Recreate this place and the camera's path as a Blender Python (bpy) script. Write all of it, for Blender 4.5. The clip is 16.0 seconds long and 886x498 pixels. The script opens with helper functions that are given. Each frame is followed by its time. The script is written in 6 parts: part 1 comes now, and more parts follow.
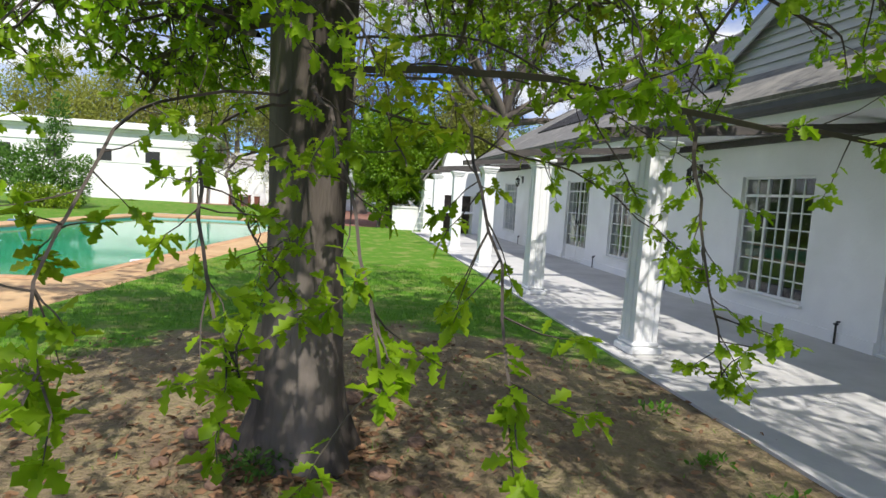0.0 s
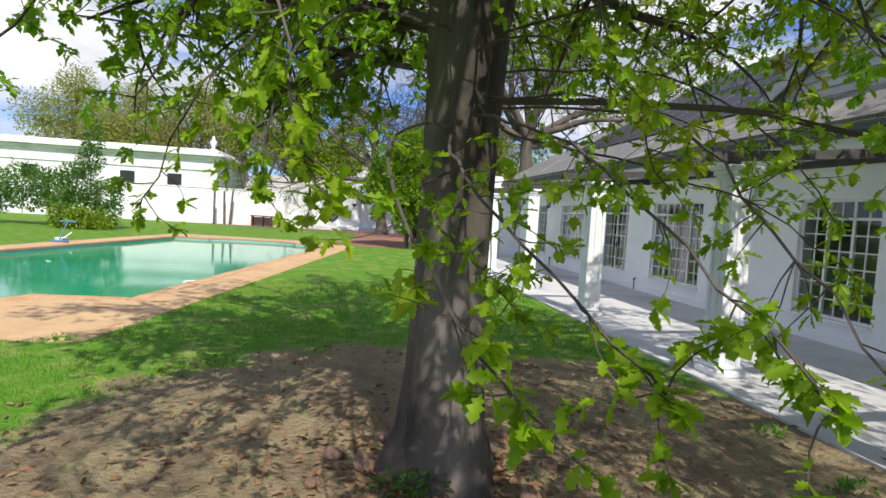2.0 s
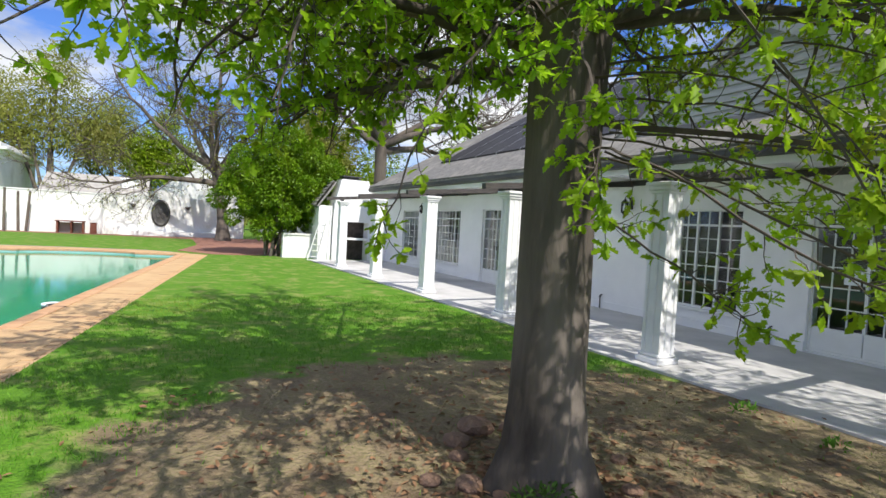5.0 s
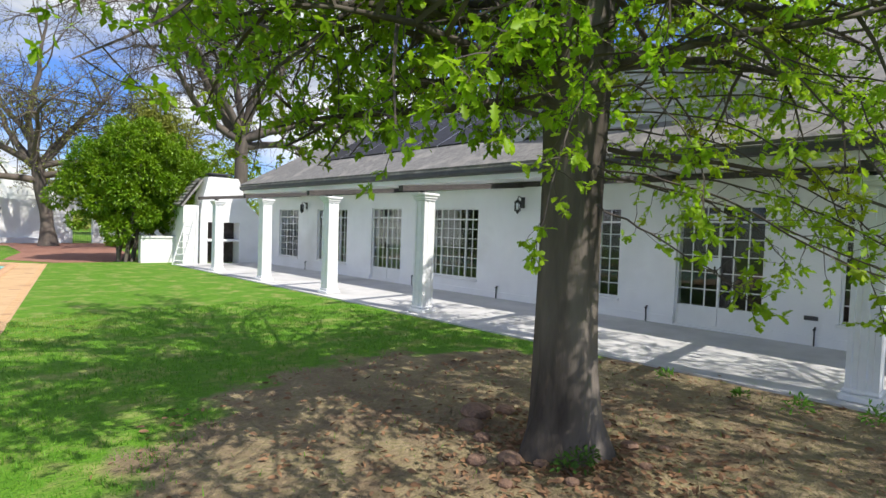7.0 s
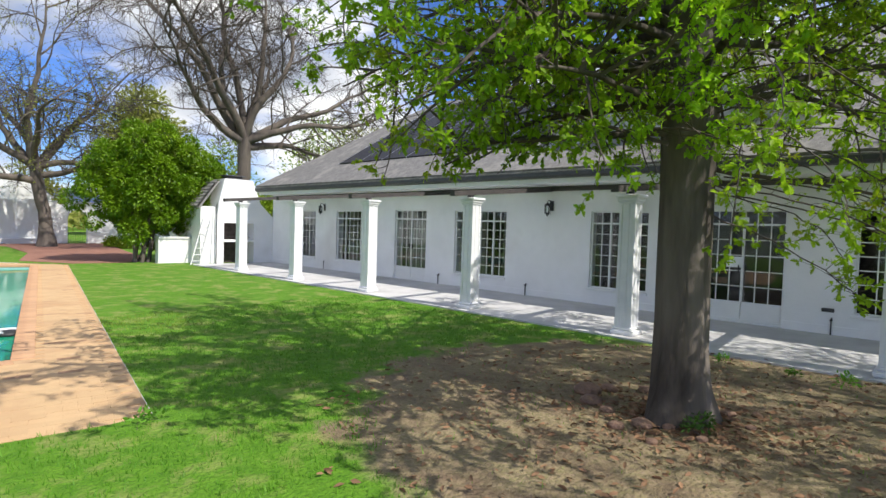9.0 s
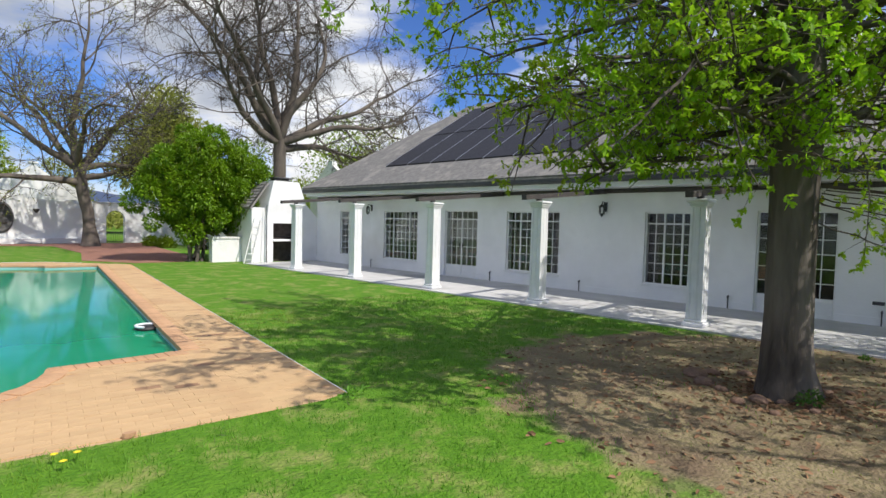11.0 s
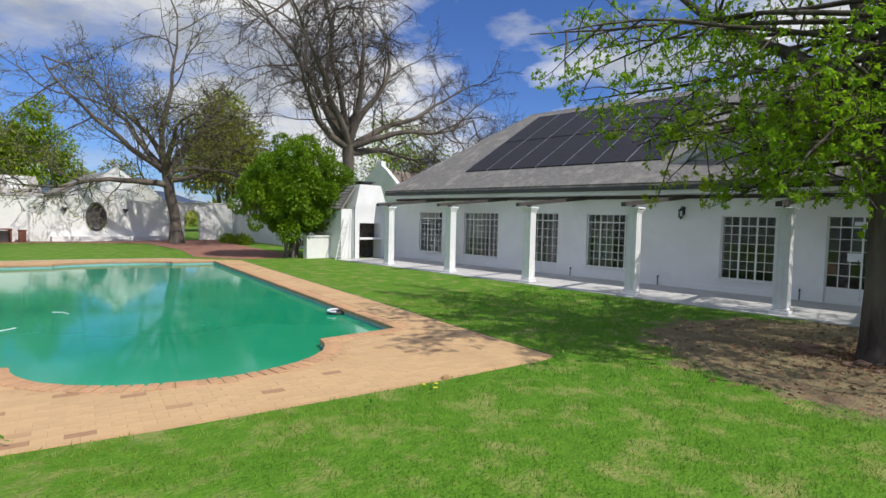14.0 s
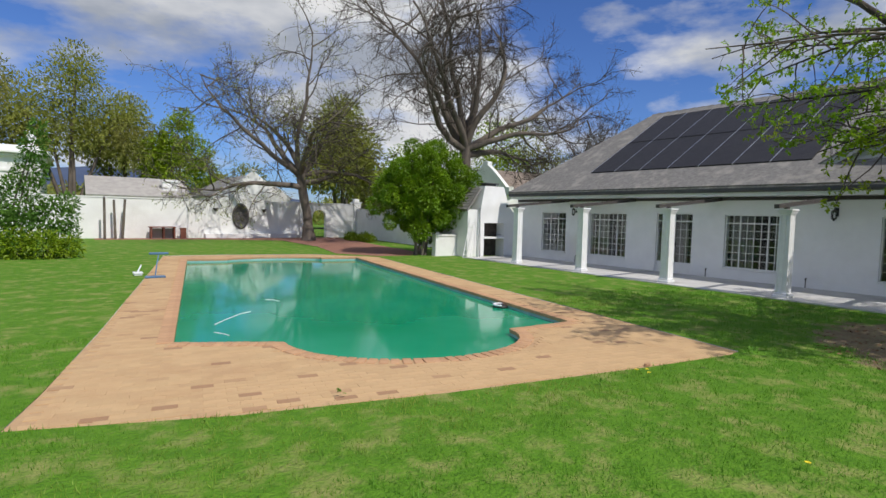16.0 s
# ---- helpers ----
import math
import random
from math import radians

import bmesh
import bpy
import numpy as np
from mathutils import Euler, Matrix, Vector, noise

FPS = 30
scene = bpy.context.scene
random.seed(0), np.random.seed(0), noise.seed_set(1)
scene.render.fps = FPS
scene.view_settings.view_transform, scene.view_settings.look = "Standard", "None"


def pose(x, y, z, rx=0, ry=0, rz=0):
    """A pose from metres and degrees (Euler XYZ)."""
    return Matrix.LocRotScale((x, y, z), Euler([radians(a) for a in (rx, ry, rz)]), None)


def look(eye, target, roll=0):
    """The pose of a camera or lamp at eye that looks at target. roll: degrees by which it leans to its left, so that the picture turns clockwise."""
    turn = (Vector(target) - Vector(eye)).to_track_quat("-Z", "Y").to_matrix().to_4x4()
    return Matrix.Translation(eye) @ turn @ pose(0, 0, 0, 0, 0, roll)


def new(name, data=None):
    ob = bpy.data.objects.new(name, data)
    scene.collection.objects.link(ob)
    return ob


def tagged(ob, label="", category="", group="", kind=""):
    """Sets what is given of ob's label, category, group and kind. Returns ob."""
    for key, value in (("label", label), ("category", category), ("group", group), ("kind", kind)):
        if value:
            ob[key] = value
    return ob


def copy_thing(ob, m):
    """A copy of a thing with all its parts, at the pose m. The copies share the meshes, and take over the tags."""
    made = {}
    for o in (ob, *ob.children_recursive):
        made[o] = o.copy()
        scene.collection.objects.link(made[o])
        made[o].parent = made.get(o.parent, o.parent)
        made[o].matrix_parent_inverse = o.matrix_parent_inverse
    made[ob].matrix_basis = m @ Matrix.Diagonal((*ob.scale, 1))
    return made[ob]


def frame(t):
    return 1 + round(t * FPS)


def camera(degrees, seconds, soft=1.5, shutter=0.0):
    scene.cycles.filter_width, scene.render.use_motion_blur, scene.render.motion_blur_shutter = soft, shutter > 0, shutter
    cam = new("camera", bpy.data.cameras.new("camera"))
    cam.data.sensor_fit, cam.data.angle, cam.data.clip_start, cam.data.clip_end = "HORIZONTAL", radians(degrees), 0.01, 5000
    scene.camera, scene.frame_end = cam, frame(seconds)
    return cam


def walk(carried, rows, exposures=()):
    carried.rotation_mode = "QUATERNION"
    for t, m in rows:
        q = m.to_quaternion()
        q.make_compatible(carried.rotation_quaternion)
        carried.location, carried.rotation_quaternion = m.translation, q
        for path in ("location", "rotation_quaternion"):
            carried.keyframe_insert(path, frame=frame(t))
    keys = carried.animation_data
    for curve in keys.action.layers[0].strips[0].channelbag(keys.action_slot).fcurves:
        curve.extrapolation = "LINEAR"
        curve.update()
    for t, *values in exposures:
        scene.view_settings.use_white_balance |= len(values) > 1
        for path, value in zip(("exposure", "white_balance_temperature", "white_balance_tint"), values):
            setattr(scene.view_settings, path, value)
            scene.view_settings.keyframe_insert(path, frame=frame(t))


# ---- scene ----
cam = camera(78.5, 16.0)
PATH = [
    (0, (-3.116, 1.09, 1.534), (-2.744, 3.045, 1.334), 3.4),
    (0.5, (-3.278, 1.14, 1.519), (-2.953, 3.104, 1.324), 3.6),
    (1, (-3.465, 1.117, 1.541), (-3.152, 3.085, 1.372), 3.5),
    (1.5, (-3.655, 1.1, 1.55), (-3.342, 3.069, 1.402), 3.5),
    (2, (-3.902, 1.149, 1.516), (-3.565, 3.116, 1.39), 3.4),
    (2.5, (-4.193, 1.186, 1.557), (-3.815, 3.146, 1.424), 3.4),
    (3, (-4.474, 1.225, 1.553), (-4.032, 3.171, 1.426), 3.8),
    (5.5, (-5.709, 1.768, 1.5), (-4.63, 3.451, 1.427), 2.7),
    (6, (-6.02, 1.842, 1.521), (-4.806, 3.429, 1.449), 2.3),
    (6.5, (-6.341, 1.957, 1.558), (-5.028, 3.464, 1.482), 2.0),
    (7, (-6.663, 2.06, 1.554), (-5.281, 3.503, 1.48), 1.9),
    (7.5, (-7.049, 2.122, 1.561), (-5.626, 3.525, 1.485), 1.8),
    (8, (-7.431, 2.236, 1.563), (-5.989, 3.62, 1.488), 1.8),
    (8.5, (-7.822, 2.398, 1.581), (-6.375, 3.777, 1.506), 1.7),
    (9, (-8.196, 2.506, 1.582), (-6.748, 3.883, 1.505), 1.8),
    (9.5, (-8.602, 2.641, 1.6), (-7.153, 4.016, 1.519), 1.7),
    (12, (-10.682, 3.072, 1.696), (-9.259, 4.474, 1.597), 1.4),
    (12.5, (-11.185, 3.104, 1.723), (-9.77, 4.513, 1.622), 1.4),
    (13, (-11.674, 3.073, 1.754), (-10.26, 4.484, 1.648), 1.4),
    (13.5, (-12.222, 3.094, 1.769), (-10.81, 4.507, 1.66), 1.3),
    (14, (-12.794, 3.116, 1.793), (-11.408, 4.554, 1.682), 1.4),
    (14.5, (-13.358, 3.166, 1.827), (-12.017, 4.645, 1.713), 1.4),
    (15, (-13.878, 3.225, 1.857), (-12.601, 4.76, 1.739), 1.4),
    (15.5, (-14.354, 3.229, 1.854), (-13.13, 4.806, 1.733), 1.5),
    (16, (-14.632, 3.313, 1.859), (-13.499, 4.956, 1.732), 1.4),
]
walk(cam, [(t, look(eye, target, roll)) for t, eye, target, roll in PATH], [(0.0, 0.1), (2.5, 0.08), (6.5, 0.26), (9.0, 0.16), (12.0, -0.15), (14.0, -0.27), (16.0, -0.44)])

# ---- light ----
SUN_EL, SUN_AZ = radians(49), radians(8)
sun_dir = Vector((math.sin(SUN_AZ) * math.cos(SUN_EL), -math.cos(SUN_AZ) * math.cos(SUN_EL), math.sin(SUN_EL)))
sun = new("sun", bpy.data.lights.new("sun", "SUN"))
sun.data.energy, sun.data.angle, sun.data.color = 4.9, radians(0.53), (1.0, 0.95, 0.87)
sun.matrix_world = look(sun_dir * 50, (0, 0, 0))


def make_world():
    w = bpy.data.worlds.new("sky")
    scene.world = w
    w.use_nodes = True
    nt = w.node_tree
    N, L = nt.nodes, nt.links
    N.clear()
    out, bg = N.new("ShaderNodeOutputWorld"), N.new("ShaderNodeBackground")
    sky = N.new("ShaderNodeTexSky")
    sky.sky_type, sky.sun_disc = "NISHITA", False
    sky.sun_elevation, sky.sun_rotation = SUN_EL, math.pi - SUN_AZ
    sky.air_density, sky.dust_density, sky.ozone_density = 1.0, 0.4, 2.0
    tc, mp = N.new("ShaderNodeTexCoord"), N.new("ShaderNodeMapping")
    mp.inputs["Scale"].default_value = (1.0, 1.0, 2.6)
    mp.inputs["Location"].default_value = (0.35, 0.1, 0.2)
    L.new(tc.outputs["Generated"], mp.inputs["Vector"])
    n1 = N.new("ShaderNodeTexNoise")
    n1.inputs["Scale"].default_value, n1.inputs["Detail"].default_value, n1.inputs["Roughness"].default_value = 2.4, 9.0, 0.56
    L.new(mp.outputs[0], n1.inputs["Vector"])
    r1 = N.new("ShaderNodeValToRGB")
    r1.color_ramp.elements[0].position, r1.color_ramp.elements[1].position = 0.43, 0.56
    L.new(n1.outputs["Fac"], r1.inputs["Fac"])
    n2 = N.new("ShaderNodeTexNoise")
    n2.inputs["Scale"].default_value, n2.inputs["Detail"].default_value = 3.5, 6.0
    L.new(mp.outputs[0], n2.inputs["Vector"])
    r2 = N.new("ShaderNodeValToRGB")
    r2.color_ramp.elements[0].position, r2.color_ramp.elements[1].position = 0.36, 0.62
    r2.color_ramp.elements[0].color, r2.color_ramp.elements[1].color = (5.0, 5.5, 6.5, 1), (11.5, 11.5, 11.6, 1)
    L.new(n2.outputs["Fac"], r2.inputs["Fac"])
    mix = N.new("ShaderNodeMix")
    mix.data_type = "RGBA"
    L.new(r1.outputs["Color"], mix.inputs[0])
    tint = N.new("ShaderNodeMix")
    tint.data_type, tint.blend_type = "RGBA", "MULTIPLY"
    tint.inputs[0].default_value = 1.0
    tint.inputs[7].default_value = (0.62, 0.90, 1.52, 1)
    L.new(sky.outputs[0], tint.inputs[6])
    L.new(tint.outputs[2], mix.inputs[6])
    L.new(r2.outputs["Color"], mix.inputs[7])
    L.new(mix.outputs[2], bg.inputs["Color"])
    bg.inputs["Strength"].default_value = 0.095
    L.new(bg.outputs[0], out.inputs[0])


make_world()



# ---- materials ----
def mat(name, c1, c2=None, rough=0.8, scale=6.0, bump=0.0, bump_scale=None, metal=0.0, c3=None, stretch=(1, 1, 1), obj_random=0.0, spec=0.4, trans=0.0):
    """Two colours mixed by a coarse noise, a third in rare stains, fine relief by a second noise."""
    m = bpy.data.materials.new(name)
    m.use_nodes = True
    nt = m.node_tree
    N, L = nt.nodes, nt.links
    b = N["Principled BSDF"]
    b.inputs["Roughness"].default_value, b.inputs["Metallic"].default_value = rough, metal
    b.inputs["Specular IOR Level"].default_value = spec
    tc, mp = N.new("ShaderNodeTexCoord"), N.new("ShaderNodeMapping")
    mp.inputs["Scale"].default_value = stretch
    L.new(tc.outputs["Object"], mp.inputs["Vector"])
    c2 = c2 or tuple(v * 0.8 for v in c1)
    n = N.new("ShaderNodeTexNoise")
    n.inputs["Scale"].default_value, n.inputs["Detail"].default_value, n.inputs["Roughness"].default_value = scale, 6.0, 0.6
    L.new(mp.outputs[0], n.inputs["Vector"])
    r = N.new("ShaderNodeValToRGB")
    r.color_ramp.elements[0].position, r.color_ramp.elements[1].position = 0.35, 0.65
    r.color_ramp.elements[0].color, r.color_ramp.elements[1].color = (*c1, 1), (*c2, 1)
    L.new(n.outputs["Fac"], r.inputs["Fac"])
    colour = r.outputs["Color"]
    if c3:
        n3, r3, mx = N.new("ShaderNodeTexNoise"), N.new("ShaderNodeValToRGB"), N.new("ShaderNodeMix")
        n3.inputs["Scale"].default_value, n3.inputs["Detail"].default_value = scale * 0.23, 5.0
        L.new(mp.outputs[0], n3.inputs["Vector"])
        r3.color_ramp.elements[0].position, r3.color_ramp.elements[1].position = 0.52, 0.68
        L.new(n3.outputs["Fac"], r3.inputs["Fac"])
        mx.data_type = "RGBA"
        L.new(r3.outputs["Color"], mx.inputs[0])
        L.new(colour, mx.inputs[6])
        mx.inputs[7].default_value = (*c3, 1)
        colour = mx.outputs[2]
    if obj_random:
        oi, hs, mr = N.new("ShaderNodeObjectInfo"), N.new("ShaderNodeHueSaturation"), N.new("ShaderNodeMapRange")
        gi, ad = N.new("ShaderNodeNewGeometry"), N.new("ShaderNodeMath")
        ad.operation = "ADD"
        L.new(oi.outputs["Random"], ad.inputs[0])
        L.new(gi.outputs["Random Per Island"], ad.inputs[1])
        mr.inputs[2].default_value = 2.0
        L.new(ad.outputs[0], mr.inputs[0])
        mr.inputs[3].default_value, mr.inputs[4].default_value = 1 - obj_random, 1 + obj_random
        L.new(mr.outputs[0], hs.inputs["Value"])
        L.new(colour, hs.inputs["Color"])
        colour = hs.outputs["Color"]
    L.new(colour, b.inputs["Base Color"])
    if bump:
        nb, bp = N.new("ShaderNodeTexNoise"), N.new("ShaderNodeBump")
        nb.inputs["Scale"].default_value, nb.inputs["Detail"].default_value = bump_scale or scale * 5, 5.0
        L.new(mp.outputs[0], nb.inputs["Vector"])
        bp.inputs["Strength"].default_value, bp.inputs["Distance"].default_value = bump, 0.02
        L.new(nb.outputs["Fac"], bp.inputs["Height"])
        L.new(bp.outputs[0], b.inputs["Normal"])
    if trans:
        add, tr, out = N.new("ShaderNodeMixShader"), N.new("ShaderNodeBsdfTranslucent"), N["Material Output"]
        L.new(colour, tr.inputs["Color"])
        add.inputs[0].default_value = trans
        L.new(b.outputs[0], add.inputs[1])
        L.new(tr.outputs[0], add.inputs[2])
        L.new(add.outputs[0], out.inputs["Surface"])
    return m


M_WALL = mat("white_plaster", (0.84, 0.84, 0.845), (0.78, 0.78, 0.785), 0.85, 1.3, 0.25, 30, c3=(0.66, 0.65, 0.63))
M_TRIM = mat("white_paint", (0.80, 0.80, 0.79), (0.75, 0.75, 0.74), 0.55, 3, 0.1)
M_COL = mat("column_paint", (0.80, 0.80, 0.81), (0.73, 0.735, 0.75), 0.6, 4, 0.3, 18, c3=(0.62, 0.63, 0.65))
M_OLDWALL = mat("limewash", (0.84, 0.84, 0.83), (0.77, 0.765, 0.755), 0.9, 1.1, 0.5, 9, c3=(0.63, 0.61, 0.58))
M_DARKWOOD = mat("dark_timber", (0.045, 0.04, 0.04), (0.085, 0.075, 0.07), 0.7, 4, 0.4, stretch=(1, 8, 8))
M_GUTTER = mat("dark_gutter", (0.05, 0.05, 0.055), (0.08, 0.08, 0.085), 0.5, 3)
M_TILE = mat("roof_tile", (0.29, 0.28, 0.265), (0.19, 0.18, 0.175), 0.85, 9, 0.6, 40, c3=(0.36, 0.34, 0.31), obj_random=0.32)
M_SHEET = mat("weathered_sheet_roof", (0.42, 0.40, 0.37), (0.33, 0.31, 0.29), 0.8, 2, 0.3, 20)
M_TILE_BROWN = mat("brown_roof_tile", (0.26, 0.21, 0.17), (0.18, 0.14, 0.12), 0.85, 3, 0.4, 20)
M_PANEL = mat("black_solar_mat", (0.022, 0.021, 0.023), (0.036, 0.034, 0.036), 0.5, 3, 0.2, 40, spec=0.3)
M_ALU = mat("aluminium", (0.62, 0.63, 0.64), (0.5, 0.5, 0.52), 0.35, 5, metal=0.9)
M_PATIO = mat("patio_concrete", (0.60, 0.59, 0.585), (0.49, 0.485, 0.48), 0.85, 1.6, 0.3, 25, c3=(0.38, 0.375, 0.37))
M_BRICK = mat("clay_paver", (0.60, 0.41, 0.22), (0.54, 0.35, 0.185), 0.9, 2.2, 0.5, 60, c3=(0.50, 0.31, 0.165), obj_random=0.10)


def darken_some(m, share, colour):
    """A small share of the pieces, picked by their own random number, are of a darker fired clay."""
    N, L = m.node_tree.nodes, m.node_tree.links
    b = N["Principled BSDF"]
    old = b.inputs["Base Color"].links[0].from_socket
    oi, gi = N.new("ShaderNodeObjectInfo"), N.new("ShaderNodeNewGeometry")
    ad, fr, r, mx = N.new("ShaderNodeMath"), N.new("ShaderNodeMath"), N.new("ShaderNodeValToRGB"), N.new("ShaderNodeMix")
    ad.operation, fr.operation, mx.data_type = "MULTIPLY_ADD", "FRACT", "RGBA"
    L.new(oi.outputs["Random"], ad.inputs[0])
    ad.inputs[1].default_value = 7.31
    L.new(gi.outputs["Random Per Island"], ad.inputs[2])
    L.new(ad.outputs[0], fr.inputs[0])
    r.color_ramp.elements[0].position, r.color_ramp.elements[1].position = 1 - share, 1 - share * 0.4
    r.color_ramp.elements[1].color = (0.75, 0.75, 0.75, 1)
    L.new(fr.outputs[0], r.inputs["Fac"])
    L.new(r.outputs["Color"], mx.inputs[0])
    L.new(old, mx.inputs[6])
    mx.inputs[7].default_value = (*colour, 1)
    L.new(mx.outputs[2], b.inputs["Base Color"])


darken_some(M_BRICK, 0.05, (0.33, 0.18, 0.105))
M_JOINT = mat("paving_bed", (0.55, 0.37, 0.20), (0.47, 0.30, 0.17), 0.95, 6, 0.5, 60)
M_COPE = mat("coping_brick", (0.56, 0.34, 0.19), (0.47, 0.27, 0.15), 0.85, 5, 0.5, 60, obj_random=0.18)
M_POOL = mat("pool_plaster", (0.35, 0.55, 0.55), (0.28, 0.48, 0.48), 0.7, 2)
M_IRON = mat("black_iron", (0.02, 0.02, 0.022), (0.035, 0.035, 0.035), 0.5, 8, 0.2)
M_SOOT = mat("sooty_brick", (0.05, 0.04, 0.035), (0.10, 0.08, 0.07), 0.95, 5, 0.4)
M_REDWOOD = mat("weathered_red_wood", (0.22, 0.08, 0.05), (0.14, 0.05, 0.035), 0.8, 5, 0.3, stretch=(1, 6, 6))
M_REDSOIL = mat("red_gravel", (0.34, 0.17, 0.12), (0.25, 0.12, 0.085), 0.95, 3, 0.8, 50)
M_CLOD = mat("dry_earth", (0.27, 0.165, 0.115), (0.17, 0.11, 0.08), 0.95, 8, 0.9, 40)
M_STONE = mat("dark_stone_relief", (0.14, 0.135, 0.13), (0.075, 0.07, 0.07), 0.8, 4, 0.6, 20)
M_BARK = mat("oak_bark", (0.095, 0.078, 0.064), (0.038, 0.030, 0.025), 0.95, 7, 1.0, 16, c3=(0.17, 0.145, 0.125), stretch=(1, 1, 0.22))
M_BARK2 = mat("grey_bark", (0.17, 0.14, 0.115), (0.09, 0.075, 0.065), 0.95, 3, 0.8, 14, stretch=(1, 1, 0.3))
M_TWIG = mat("twig_bark", (0.11, 0.088, 0.076), (0.065, 0.053, 0.046), 0.9, 3)
M_LEAF = mat("oak_leaf", (0.24, 0.45, 0.014), (0.33, 0.54, 0.02), 0.5, 1.7, c3=(0.42, 0.45, 0.028), obj_random=0.4, trans=0.6)
M_LEAF_BUSH = mat("citrus_leaf", (0.20, 0.31, 0.012), (0.28, 0.39, 0.018), 0.42, 1.2, obj_random=0.4, trans=0.3)
M_LEAF_CITRUS = mat("bright_citrus_leaf", (0.12, 0.24, 0.008), (0.22, 0.36, 0.012), 0.4, 1.2, obj_random=0.5, trans=0.28)
M_LEAF_YOUNG = mat("young_oak_leaf", (0.27, 0.46, 0.014), (0.36, 0.54, 0.02), 0.5, 3, c3=(0.46, 0.46, 0.028), obj_random=0.4, trans=0.6)
M_LEAF_DARK = mat("dark_leaf", (0.06, 0.15, 0.018), (0.10, 0.20, 0.025), 0.75, 1.2, obj_random=0.35, trans=0.25)
M_LEAF_FAR = mat("far_leaf", (0.25, 0.29, 0.055), (0.32, 0.33, 0.07), 0.6, 0.6, c3=(0.24, 0.19, 0.08), obj_random=0.3, trans=0.45)
M_BLADE = mat("grass_blade", (0.10, 0.265, 0.018), (0.155, 0.335, 0.026), 0.6, 0.9, c3=(0.28, 0.34, 0.06), obj_random=0.35, trans=0.35)
# indoor dimness put into the colour, so the panes look near-black
M_DARKROOM = mat("shade_dark_interior", (0.13, 0.12, 0.115), (0.10, 0.095, 0.09), 0.9, 2)
M_CURTAIN = mat("curtain_cloth", (0.42, 0.40, 0.37), (0.34, 0.32, 0.30), 0.9, 2)
M_PAPER = mat("white_paper", (0.8, 0.82, 0.84), (0.74, 0.76, 0.8), 0.6, 4)
M_BLUE = mat("blue_plastic", (0.10, 0.20, 0.34), (0.08, 0.16, 0.28), 0.4, 4)
# the blue of the distance haze is put into this base colour
M_MOUNT = mat("hazy_mountain", (0.05, 0.075, 0.14), (0.065, 0.09, 0.16), 1.0, 0.01)
M_LEAFLITTER = mat("dry_leaf", (0.30, 0.17, 0.09), (0.20, 0.11, 0.06), 0.85, 3, obj_random=0.35)


def glass(name, tint=(0.9, 0.93, 0.94)):
    m = bpy.data.materials.new(name)
    m.use_nodes = True
    N, L = m.node_tree.nodes, m.node_tree.links
    b = N["Principled BSDF"]
    b.inputs["Base Color"].default_value = (*tint, 1)
    b.inputs["Roughness"].default_value, b.inputs["IOR"].default_value = 0.02, 1.45
    b.inputs["Transmission Weight"].default_value = 1.0
    return m


M_GLASS = glass("window_glass")


def water():
    m = bpy.data.materials.new("green_pool_water")
    m.use_nodes = True
    N, L = m.node_tree.nodes, m.node_tree.links
    b = N["Principled BSDF"]
    tc, n, r = N.new("ShaderNodeTexCoord"), N.new("ShaderNodeTexNoise"), N.new("ShaderNodeValToRGB")
    n.inputs["Scale"].default_value, n.inputs["Detail"].default_value = 0.35, 4
    L.new(tc.outputs["Object"], n.inputs["Vector"])
    r.color_ramp.elements[0].position, r.color_ramp.elements[1].position = 0.35, 0.7
    # lighter green patches painted in for reflected clouds and the pool floor
    r.color_ramp.elements[0].color, r.color_ramp.elements[1].color = (0.006, 0.27, 0.135, 1), (0.03, 0.36, 0.21, 1)
    L.new(n.outputs["Fac"], r.inputs["Fac"])
    L.new(r.outputs["Color"], b.inputs["Base Color"])
    b.inputs["Roughness"].default_value, b.inputs["IOR"].default_value = 0.07, 1.33
    nb, bp = N.new("ShaderNodeTexNoise"), N.new("ShaderNodeBump")
    nb.inputs["Scale"].default_value, nb.inputs["Detail"].default_value = 2.2, 2
    L.new(tc.outputs["Object"], nb.inputs["Vector"])
    bp.inputs["Strength"].default_value, bp.inputs["Distance"].default_value = 0.03, 0.02
    L.new(nb.outputs["Fac"], bp.inputs["Height"])
    L.new(bp.outputs[0], b.inputs["Normal"])
    return m


M_WATER = water()
TREE = Vector((-3.32, 4.23, 0.0))


